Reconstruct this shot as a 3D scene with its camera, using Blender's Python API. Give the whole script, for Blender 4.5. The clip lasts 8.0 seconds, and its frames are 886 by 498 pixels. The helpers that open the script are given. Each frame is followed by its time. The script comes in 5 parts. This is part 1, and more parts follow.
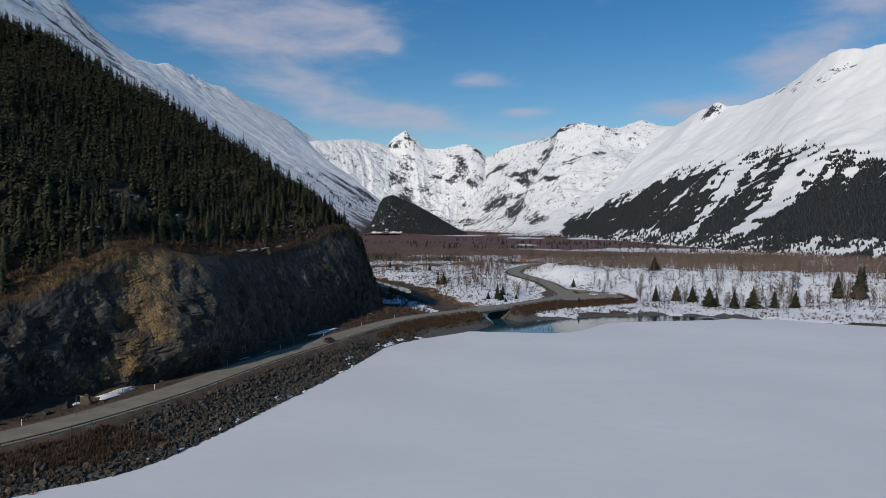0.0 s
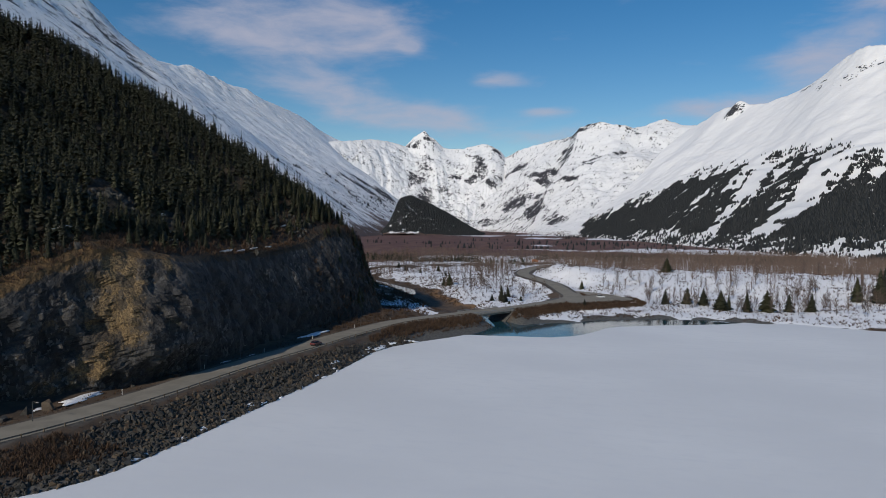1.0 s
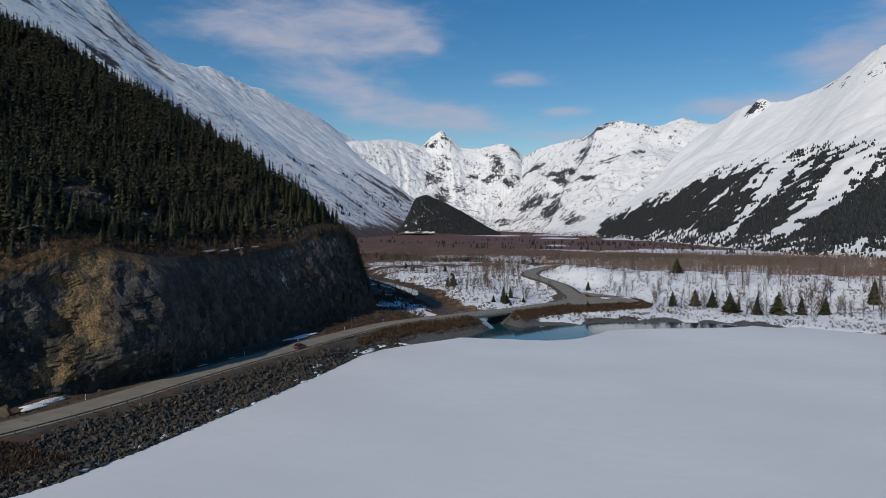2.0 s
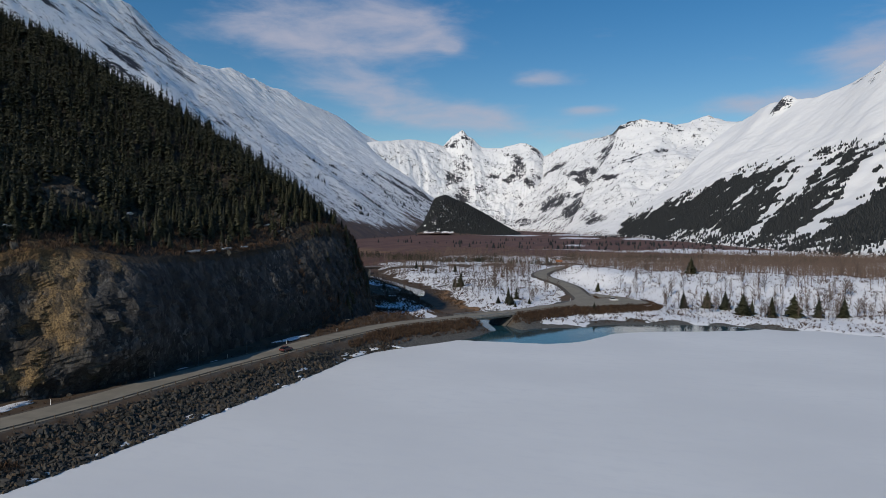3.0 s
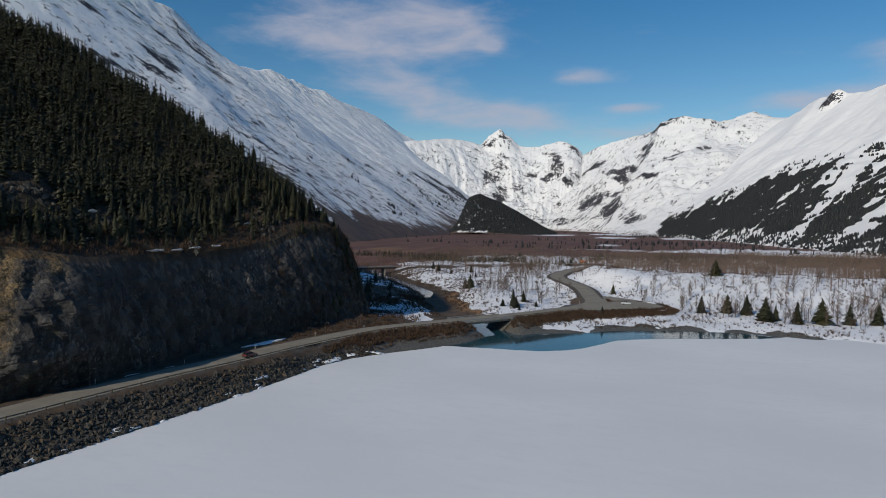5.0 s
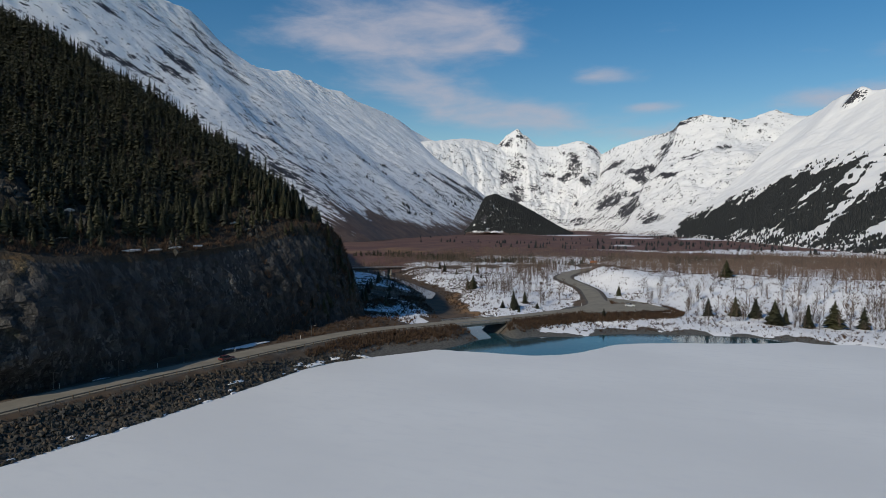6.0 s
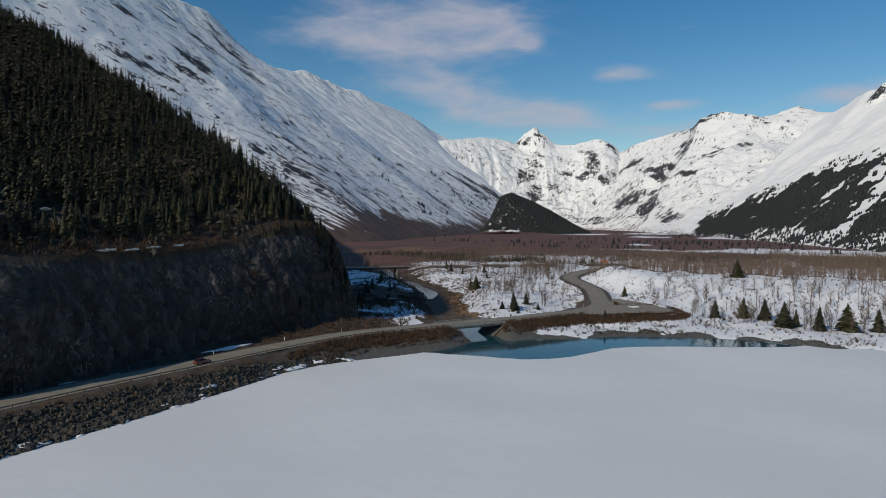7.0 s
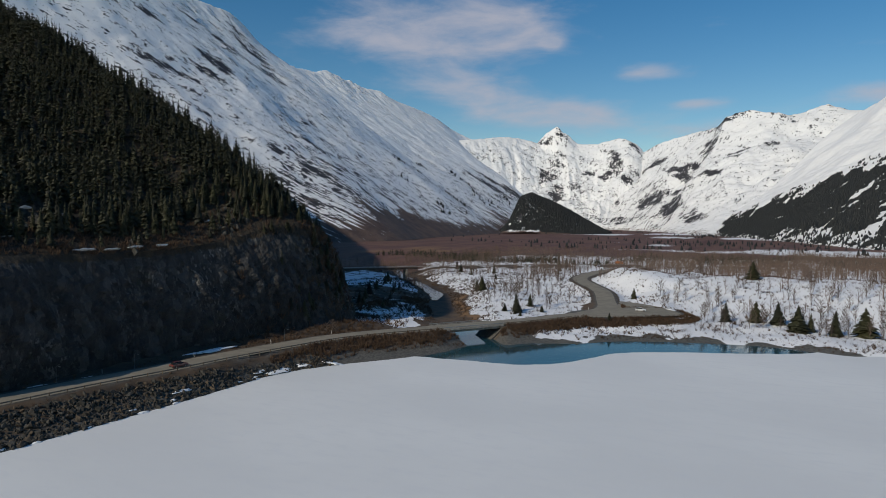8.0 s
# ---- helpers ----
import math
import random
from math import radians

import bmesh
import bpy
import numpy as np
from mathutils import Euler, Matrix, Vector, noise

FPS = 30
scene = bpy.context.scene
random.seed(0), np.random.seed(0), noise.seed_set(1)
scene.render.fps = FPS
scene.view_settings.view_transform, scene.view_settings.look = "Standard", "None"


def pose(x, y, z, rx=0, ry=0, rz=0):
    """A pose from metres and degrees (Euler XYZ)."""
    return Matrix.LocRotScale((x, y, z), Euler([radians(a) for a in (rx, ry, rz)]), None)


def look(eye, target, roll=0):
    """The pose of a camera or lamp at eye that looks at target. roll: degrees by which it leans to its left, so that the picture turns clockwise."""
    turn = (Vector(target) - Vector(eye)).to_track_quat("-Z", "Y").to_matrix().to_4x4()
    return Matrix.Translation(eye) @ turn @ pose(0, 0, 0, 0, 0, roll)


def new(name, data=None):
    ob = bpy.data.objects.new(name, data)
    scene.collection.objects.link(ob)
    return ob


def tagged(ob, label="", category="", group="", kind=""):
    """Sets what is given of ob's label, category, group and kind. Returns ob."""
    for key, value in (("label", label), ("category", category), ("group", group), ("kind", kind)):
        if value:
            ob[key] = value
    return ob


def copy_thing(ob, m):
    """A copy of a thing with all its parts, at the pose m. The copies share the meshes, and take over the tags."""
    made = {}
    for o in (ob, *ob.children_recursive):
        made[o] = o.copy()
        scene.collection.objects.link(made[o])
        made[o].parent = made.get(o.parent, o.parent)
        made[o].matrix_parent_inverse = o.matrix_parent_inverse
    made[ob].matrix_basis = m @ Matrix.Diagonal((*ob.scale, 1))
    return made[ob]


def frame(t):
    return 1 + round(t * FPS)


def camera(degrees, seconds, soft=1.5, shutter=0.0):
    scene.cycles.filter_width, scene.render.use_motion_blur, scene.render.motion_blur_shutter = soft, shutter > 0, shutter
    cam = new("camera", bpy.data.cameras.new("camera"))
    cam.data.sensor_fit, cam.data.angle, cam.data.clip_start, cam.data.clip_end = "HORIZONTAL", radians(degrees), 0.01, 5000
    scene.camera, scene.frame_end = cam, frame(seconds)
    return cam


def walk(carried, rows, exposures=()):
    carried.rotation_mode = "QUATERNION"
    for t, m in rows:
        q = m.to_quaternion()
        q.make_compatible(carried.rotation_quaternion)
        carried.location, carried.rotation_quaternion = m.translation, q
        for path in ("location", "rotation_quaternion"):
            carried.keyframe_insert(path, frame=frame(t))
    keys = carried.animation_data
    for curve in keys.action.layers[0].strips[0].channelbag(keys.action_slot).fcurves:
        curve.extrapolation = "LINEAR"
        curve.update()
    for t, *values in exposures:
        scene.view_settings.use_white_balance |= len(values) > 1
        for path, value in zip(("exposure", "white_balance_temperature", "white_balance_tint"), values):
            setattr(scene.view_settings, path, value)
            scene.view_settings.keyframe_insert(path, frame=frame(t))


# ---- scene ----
cam = camera(68.8, 8.0, 0.65)
PATH = [
    (0, (4.165, -1.292, 45.493), (3.758, 0.665, 45.413), 0.6),
    (0.5, (8.106, 3.554, 45.509), (7.667, 5.504, 45.429), 0.7),
    (1, (12.047, 8.396, 45.522), (11.579, 10.339, 45.442), 0.7),
    (1.5, (15.951, 13.221, 45.512), (15.457, 15.158, 45.431), 0.7),
    (3, (27.362, 27.767, 45.301), (26.773, 29.677, 45.219), 0.6),
    (3.5, (30.978, 32.697, 45.247), (30.359, 34.597, 45.163), 0.6),
    (4, (34.454, 37.766, 45.189), (33.808, 39.657, 45.105), 0.6),
    (4.5, (37.813, 42.962, 45.138), (37.137, 44.842, 45.053), 0.6),
    (6, (47.546, 59.045, 44.844), (46.788, 60.894, 44.759), 0.6),
    (6.5, (50.701, 64.477, 44.777), (49.918, 66.315, 44.69), 0.5),
    (7, (53.786, 69.976, 44.714), (52.975, 71.802, 44.626), 0.5),
    (7.5, (56.784, 75.52, 44.667), (55.941, 77.332, 44.58), 0.5),
    (8, (59.746, 81.168, 44.651), (58.872, 82.965, 44.562), 0.6),
]
walk(cam, [(t, look(eye, target, roll)) for t, eye, target, roll in PATH], [(0, -0.46, 6750, 9), (4, -0.45, 6850, 8), (8, -0.45, 7150, 6)])

# ---- world, sun, exposure ----
SUN_AZ, SUN_EL = radians(200), radians(30)
SUN_DIR = Vector((math.sin(SUN_AZ) * math.cos(SUN_EL), math.cos(SUN_AZ) * math.cos(SUN_EL), math.sin(SUN_EL)))

# clouds: azimuth, elevation, half width, half height (degrees), density
CLOUDS = [
    (-33.0, 16.0, 6.0, 2.6, 1.0), (-26.5, 16.4, 6.5, 3.0, 1.3), (-20.0, 16.4, 5.5, 2.6, 1.25), (-27.0, 12.3, 5.0, 2.2, 0.9), (-22.0, 10.6, 5.0, 2.2, 0.95), (-16.0, 9.2, 7.5, 1.5, 1.5),
    (-8.8, 12.3, 3.6, 0.8, 1.15), (-18.0, 19.8, 5.5, 0.8, 1.3), (23.0, 16.6, 6.0, 2.6, 1.3), (16.5, 12.5, 6.0, 2.6, 1.3), (-4.6, 9.7, 3.2, 0.55, 1.0),
    (9.0, 9.4, 7.0, 1.2, 1.3), (-3.0, 7.6, 8.0, 1.0, 1.0), (-16.6, 15.0, 1.2, 0.6, 1.1), (12.0, 19.0, 6.0, 1.2, 0.7),
]


def build_world():
    world = bpy.data.worlds.new("sky")
    scene.world = world
    world.use_nodes = True
    nt = world.node_tree
    nt.nodes.clear()
    N, L = nt.nodes.new, nt.links.new

    def m(op, a, b=None, c=None):
        n = N("ShaderNodeMath")
        n.operation = op
        for k, v in enumerate((a, b, c)):
            if v is None:
                continue
            if isinstance(v, (int, float)):
                n.inputs[k].default_value = v
            else:
                L(v, n.inputs[k])
        return n.outputs[0]

    out, bg = N("ShaderNodeOutputWorld"), N("ShaderNodeBackground")
    sky = N("ShaderNodeTexSky")
    sky.sky_type, sky.sun_disc = "NISHITA", False
    sky.sun_elevation, sky.sun_rotation = SUN_EL, SUN_AZ
    sky.altitude, sky.air_density, sky.dust_density, sky.ozone_density = 100, 1.0, 0.3, 2.0
    coord, sep = N("ShaderNodeTexCoord"), N("ShaderNodeSeparateXYZ")
    L(coord.outputs["Generated"], sep.inputs[0])
    x, y, z = sep.outputs
    az, el = m("ARCTAN2", x, y), m("ARCSINE", z)
    noi = N("ShaderNodeTexNoise")
    noi.inputs["Scale"].default_value, noi.inputs["Detail"].default_value = 13.0, 10.0
    noi.inputs["Roughness"].default_value, noi.inputs["Distortion"].default_value = 0.60, 0.25
    comb = N("ShaderNodeCombineXYZ")
    L(m("MULTIPLY", az, 0.6), comb.inputs[0])
    L(m("MULTIPLY", el, 1.9), comb.inputs[1])
    L(comb.outputs[0], noi.inputs["Vector"])
    total = None
    for a, e, wa, we, dens in CLOUDS:
        u = m("MULTIPLY", m("SUBTRACT", az, radians(a)), 1 / radians(wa))
        v = m("MULTIPLY", m("SUBTRACT", el, radians(e)), 1 / radians(we))
        g = m("EXPONENT", m("MULTIPLY", m("ADD", m("MULTIPLY", u, u), m("MULTIPLY", v, v)), -1.3))
        g = m("MULTIPLY", g, dens)
        total = g if total is None else m("ADD", total, g)
    rng = N("ShaderNodeMapRange")
    rng.interpolation_type = "SMOOTHSTEP"
    L(m("ADD", m("MULTIPLY", noi.outputs["Fac"], 1.25), m("MULTIPLY", m("MINIMUM", total, 1.2), 0.55)), rng.inputs["Value"])
    rng.inputs["From Min"].default_value, rng.inputs["From Max"].default_value = 0.75, 1.60
    rng.inputs["To Min"].default_value, rng.inputs["To Max"].default_value = 0.0, 0.85
    mix = N("ShaderNodeMix")
    mix.data_type = "RGBA"
    L(rng.outputs[0], mix.inputs[0])
    deep = N("ShaderNodeHueSaturation")
    deep.inputs["Saturation"].default_value, deep.inputs["Hue"].default_value = 1.42, 0.503
    L(sky.outputs[0], deep.inputs["Color"])
    L(deep.outputs[0], mix.inputs[6])
    mix.inputs[7].default_value = (4.9, 5.0, 6.3, 1)
    L(mix.outputs[2], bg.inputs["Color"])
    bg.inputs["Strength"].default_value = 0.12
    L(bg.outputs[0], out.inputs["Surface"])


build_world()
sun = new("sun", bpy.data.lights.new("sun", "SUN"))
sun.data.energy, sun.data.angle, sun.data.color = 3.75, radians(0.53), (1.0, 0.93, 0.83)
sun.matrix_world = look(SUN_DIR * 500, (0, 0, 0))

# ---- numbers: noise, polylines ----
_T = np.random.RandomState(5).rand(256, 256)


def vnoise(x, y, seed=0):
    x, y = np.asarray(x, float) + seed * 17.31, np.asarray(y, float) + seed * 9.77
    xi, yi = np.floor(x).astype(int), np.floor(y).astype(int)
    fx, fy = x - xi, y - yi
    fx, fy = fx * fx * (3 - 2 * fx), fy * fy * (3 - 2 * fy)
    a, b = _T[xi & 255, yi & 255], _T[(xi + 1) & 255, yi & 255]
    c, d = _T[xi & 255, (yi + 1) & 255], _T[(xi + 1) & 255, (yi + 1) & 255]
    return (a + (b - a) * fx) * (1 - fy) + (c + (d - c) * fx) * fy - 0.5


def fbm(x, y, octaves=5, seed=0, gain=0.5, ridged=False):
    total, amp, f = 0, 1.0, 1.0
    for o in range(octaves):
        n = vnoise(x * f, y * f, seed + o * 3)
        total = total + amp * ((0.25 - np.abs(n)) * 2 if ridged else n)
        amp, f = amp * gain, f * 2.03
    return total


def smooth(v, a, b):
    t = np.clip((np.asarray(v, float) - a) / (b - a), 0, 1)
    return t * t * (3 - 2 * t)


def spline(points, step=4.0):
    """Catmull-Rom curve through points, evenly sampled."""
    p = np.array(points, float)
    p = np.vstack([2 * p[0] - p[1], p, 2 * p[-1] - p[-2]])
    out = []
    for k in range(1, len(p) - 2):
        n = max(2, int(np.linalg.norm(p[k + 1] - p[k]) / step))
        t = np.linspace(0, 1, n, endpoint=False)[:, None]
        a, b, c, d = p[k - 1], p[k], p[k + 1], p[k + 2]
        out.append(0.5 * (2 * b + (c - a) * t + (2 * a - 5 * b + 4 * c - d) * t ** 2 + (3 * b - a - 3 * c + d) * t ** 3))
    out.append(p[-2][None])
    return np.vstack(out)


def seg_dist(x, y, line):
    """Distance to a polyline, the side (positive: to its right) and the share of its length."""
    x, y = np.asarray(x, float), np.asarray(y, float)
    best, side, at = np.full(x.shape, 1e9), np.zeros(x.shape), np.zeros(x.shape)
    n = len(line) - 1
    for k in range(n):
        (ax, ay), (bx, by) = line[k][:2], line[k + 1][:2]
        dx, dy = bx - ax, by - ay
        t = np.clip(((x - ax) * dx + (y - ay) * dy) / (dx * dx + dy * dy), 0, 1)
        ex, ey = x - ax - t * dx, y - ay - t * dy
        d = np.hypot(ex, ey)
        near = d < best
        best = np.where(near, d, best)
        side = np.where(near, np.sign(ex * dy - ey * dx), side)
        at = np.where(near, (k + t) / n, at)
    return best, side, at


# ---- meshes ----
def mesh_of(name, verts, faces, smooth_shade=True):
    """faces: an (n, 3) or (n, 4) array."""
    me = bpy.data.meshes.new(name)
    verts, faces = np.asarray(verts, np.float32), np.asarray(faces, np.int32)
    k = faces.shape[1]
    me.vertices.add(len(verts))
    me.vertices.foreach_set("co", verts.ravel())
    me.loops.add(faces.size)
    me.loops.foreach_set("vertex_index", faces.ravel())
    me.polygons.add(len(faces))
    me.polygons.foreach_set("loop_start", np.arange(len(faces), dtype=np.int32) * k)
    me.polygons.foreach_set("loop_total", np.full(len(faces), k, np.int32))
    me.polygons.foreach_set("use_smooth", np.full(len(faces), smooth_shade))
    me.update(calc_edges=True)
    me.validate()
    return me


def grid_faces(nu, nv):
    i = np.arange(nu - 1)[:, None] * nv + np.arange(nv - 1)[None]
    return np.stack([i, i + 1, i + nv + 1, i + nv], -1).reshape(-1, 4)


def attribute(me, name, values):
    me.attributes.new(name, "FLOAT", "POINT").data.foreach_set("value", np.asarray(values, np.float32).ravel())


def thing(name, me, mat, label="", category="", group="", kind="", parent=None):
    ob = new(name, me)
    if mat:
        me.materials.append(mat) if not me.materials else None
    if parent:
        ob.parent = parent
    return tagged(ob, label, category, group, kind)


def part(name, bm, material, parent, label=""):
    me = bpy.data.meshes.new(name)
    bm.to_mesh(me)
    bm.free()
    me.materials.append(material)
    ob = new(name, me)
    ob.parent = parent
    return tagged(ob, label)


def box(bm, size, at, turn=None, bevel=0.0):
    made = bmesh.ops.create_cube(bm, size=1.0)["verts"]
    m = Matrix.Translation(at) @ (turn.to_4x4() if turn else Matrix()) @ Matrix.Diagonal((*size, 1))
    bmesh.ops.transform(bm, matrix=m, verts=made)
    if bevel:
        edges = list({e for v in made for e in v.link_edges})
        bmesh.ops.bevel(bm, geom=edges, offset=bevel, segments=2, affect="EDGES", profile=0.5)


def rod(bm, a, b, r1, r2, sides=8):
    a, b = Vector(a), Vector(b)
    turn = (b - a).to_track_quat("Z", "Y").to_matrix().to_4x4()
    m = Matrix.Translation((a + b) / 2) @ turn
    bmesh.ops.create_cone(bm, cap_ends=True, segments=sides, radius1=r1, radius2=r2, depth=(b - a).length, matrix=m)


# ---- materials ----
def material(name, rough=0.8, metal=0.0):
    mat = bpy.data.materials.new(name)
    mat.use_nodes = True
    nt = mat.node_tree
    bsdf = nt.nodes["Principled BSDF"]
    bsdf.inputs["Roughness"].default_value, bsdf.inputs["Metallic"].default_value = rough, metal
    return mat, nt, bsdf


def nz(nt, scale, detail=4.0, rough=0.55, stretch=(1, 1, 1), distort=0.0):
    """A noise over the world's metres."""
    geo, mp, n = nt.nodes.new("ShaderNodeNewGeometry"), nt.nodes.new("ShaderNodeMapping"), nt.nodes.new("ShaderNodeTexNoise")
    nt.links.new(geo.outputs["Position"], mp.inputs["Vector"])
    mp.inputs["Scale"].default_value = stretch
    nt.links.new(mp.outputs[0], n.inputs["Vector"])
    n.inputs["Scale"].default_value, n.inputs["Detail"].default_value = scale, detail
    n.inputs["Roughness"].default_value, n.inputs["Distortion"].default_value = rough, distort
    return n.outputs["Fac"]


def rng(nt, value, a, b, lo=0.0, hi=1.0):
    n = nt.nodes.new("ShaderNodeMapRange")
    n.interpolation_type = "SMOOTHSTEP"
    nt.links.new(value, n.inputs["Value"])
    for key, v in (("From Min", a), ("From Max", b), ("To Min", lo), ("To Max", hi)):
        n.inputs[key].default_value = v
    return n.outputs[0]


def calc(nt, op, a, b=0.0):
    n = nt.nodes.new("ShaderNodeMath")
    n.operation = op
    for k, v in enumerate((a, b)):
        if isinstance(v, (int, float)):
            n.inputs[k].default_value = v
        else:
            nt.links.new(v, n.inputs[k])
    return n.outputs[0]


def blend(nt, fac, a, b):
    n = nt.nodes.new("ShaderNodeMix")
    n.data_type = "RGBA"
    for k, v in ((0, fac), (6, a), (7, b)):
        if isinstance(v, tuple):
            n.inputs[k].default_value = (*v, 1)
        elif isinstance(v, (int, float)):
            n.inputs[k].default_value = v
        else:
            nt.links.new(v, n.inputs[k])
    return n.outputs[2]


def attr(nt, name):
    n = nt.nodes.new("ShaderNodeAttribute")
    n.attribute_name = name
    return n.outputs["Fac"]


def bump(nt, bsdf, height, strength, distance):
    n = nt.nodes.new("ShaderNodeBump")
    n.inputs["Strength"].default_value, n.inputs["Distance"].default_value = strength, distance
    nt.links.new(height, n.inputs["Height"])
    nt.links.new(n.outputs[0], bsdf.inputs["Normal"])


def colour(nt, bsdf, c):
    nt.links.new(c, bsdf.inputs["Base Color"])


def two_tone(name, a, b, scale, rough=0.85, strength=0.4, dist=0.05, metal=0.0, fine=None):
    mat, nt, bsdf = material(name, rough, metal)
    n = nz(nt, scale, 6)
    c = blend(nt, rng(nt, n, 0.35, 0.65), a, b)
    colour(nt, bsdf, c)
    bump(nt, bsdf, nz(nt, fine or scale * 4, 5), strength, dist)
    return mat


SNOW = (0.80, 0.81, 0.84)


def mat_lake():
    mat, nt, bsdf = material("wind_packed_snow", 0.75)
    n = nz(nt, 0.012, 5, 0.5, (1, 1.6, 1))
    c = blend(nt, rng(nt, n, 0.3, 0.7), (0.69, 0.702, 0.712), (0.765, 0.776, 0.78))
    colour(nt, bsdf, blend(nt, rng(nt, nz(nt, 0.15, 6, 0.6, (1, 2.5, 1)), 0.45, 0.75, 0, 0.6), c, (0.685, 0.70, 0.72)))
    bump(nt, bsdf, nz(nt, 0.5, 6, 0.6, (1, 2, 1)), 0.15, 0.15)
    return mat


def mat_water():
    mat, nt, bsdf = material("meltwater", 0.04)
    c = blend(nt, rng(nt, nz(nt, 0.05, 4), 0.35, 0.65), (0.012, 0.05, 0.068), (0.022, 0.075, 0.095))
    colour(nt, bsdf, c)
    bsdf.inputs["IOR"].default_value = 1.33
    bump(nt, bsdf, nz(nt, 0.8, 4, 0.5), 0.2, 0.08)
    return mat


def mat_ground():
    mat, nt, bsdf = material("valley_ground", 0.9)
    fine, mid, big = nz(nt, 1.2, 6, 0.6), nz(nt, 0.16, 6, 0.6), nz(nt, 0.02, 5, 0.6)
    soil = blend(nt, rng(nt, mid, 0.35, 0.65), (0.045, 0.031, 0.021), (0.098, 0.063, 0.037))
    gravel = blend(nt, rng(nt, fine, 0.35, 0.65), (0.055, 0.053, 0.049), (0.115, 0.11, 0.10))
    brush = blend(nt, rng(nt, nz(nt, 0.03, 6, 0.65, (1, .35, 1)), 0.38, 0.62), (0.085, 0.035, 0.028), (0.13, 0.060, 0.042))
    c = blend(nt, attr(nt, "gravel"), soil, gravel)
    c = blend(nt, attr(nt, "brush"), c, brush)
    c = blend(nt, calc(nt, "MULTIPLY", attr(nt, "straw"), rng(nt, mid, 0.3, 0.55)), c, (0.21, 0.115, 0.05))
    edge = calc(nt, "ADD", calc(nt, "MULTIPLY", calc(nt, "SUBTRACT", mid, 0.5), 1.1), calc(nt, "MULTIPLY", calc(nt, "SUBTRACT", fine, 0.5), 0.5))
    s = rng(nt, calc(nt, "ADD", attr(nt, "snow"), edge), 0.44, 0.56)
    snow = blend(nt, rng(nt, big, 0.3, 0.7), (0.74, 0.75, 0.78), SNOW)
    colour(nt, bsdf, blend(nt, s, c, snow))
    bump(nt, bsdf, calc(nt, "ADD", mid, calc(nt, "MULTIPLY", fine, 0.3)), 0.5, 0.5)
    return mat


def mat_mountain(name, snow_gain=1.0, dark=(0.022, 0.022, 0.026)):
    """Snow with bare rock where it is steep or wind-blown, and brown scrub low down."""
    mat, nt, bsdf = material(name, 0.8)
    big, mid, fine = nz(nt, 0.006, 6, 0.6), nz(nt, 0.03, 7, 0.65), nz(nt, 0.12, 5, 0.6)
    flow, tex = nt.nodes.new("ShaderNodeCombineXYZ"), nt.nodes.new("ShaderNodeTexNoise")
    nt.links.new(calc(nt, "MULTIPLY", attr(nt, "along"), 1 / 15), flow.inputs[0])
    nt.links.new(calc(nt, "MULTIPLY", attr(nt, "up"), 1 / 100), flow.inputs[1])
    nt.links.new(flow.outputs[0], tex.inputs["Vector"])
    tex.inputs["Scale"].default_value, tex.inputs["Detail"].default_value, tex.inputs["Roughness"].default_value = 1.0, 7.0, 0.68
    streak = calc(nt, "MULTIPLY", calc(nt, "SUBTRACT", tex.outputs["Fac"], 0.5), attr(nt, "streaky"))
    snow = blend(nt, rng(nt, big, 0.3, 0.7), tuple(snow_gain * v for v in (0.80, 0.80, 0.80)), tuple(snow_gain * v for v in (0.86, 0.855, 0.845)))
    rock = blend(nt, rng(nt, fine, 0.3, 0.7), dark, tuple(2.0 * v for v in dark))
    r = calc(nt, "ADD", attr(nt, "rock"), calc(nt, "ADD", calc(nt, "MULTIPLY", calc(nt, "SUBTRACT", mid, 0.5), 1.9), calc(nt, "MULTIPLY", calc(nt, "SUBTRACT", fine, 0.5), 1.3)))
    r = calc(nt, "ADD", r, streak)
    bare = rng(nt, r, 0.53, 0.59)
    c = blend(nt, bare, snow, rock)
    scrub = blend(nt, rng(nt, mid, 0.35, 0.65), (0.075, 0.048, 0.040), (0.135, 0.085, 0.062))
    b = calc(nt, "ADD", calc(nt, "ADD", attr(nt, "scrub"), streak), calc(nt, "ADD", calc(nt, "MULTIPLY", calc(nt, "SUBTRACT", mid, 0.5), 0.9), calc(nt, "MULTIPLY", calc(nt, "SUBTRACT", fine, 0.5), 0.7)))
    colour(nt, bsdf, blend(nt, rng(nt, b, 0.46, 0.58), c, scrub))
    rough = calc(nt, "MULTIPLY", calc(nt, "ADD", mid, calc(nt, "MULTIPLY", fine, 0.5)), calc(nt, "ADD", calc(nt, "MULTIPLY", bare, 1.0), 0.22))
    bump(nt, bsdf, rough, 0.5, 8.0)
    return mat


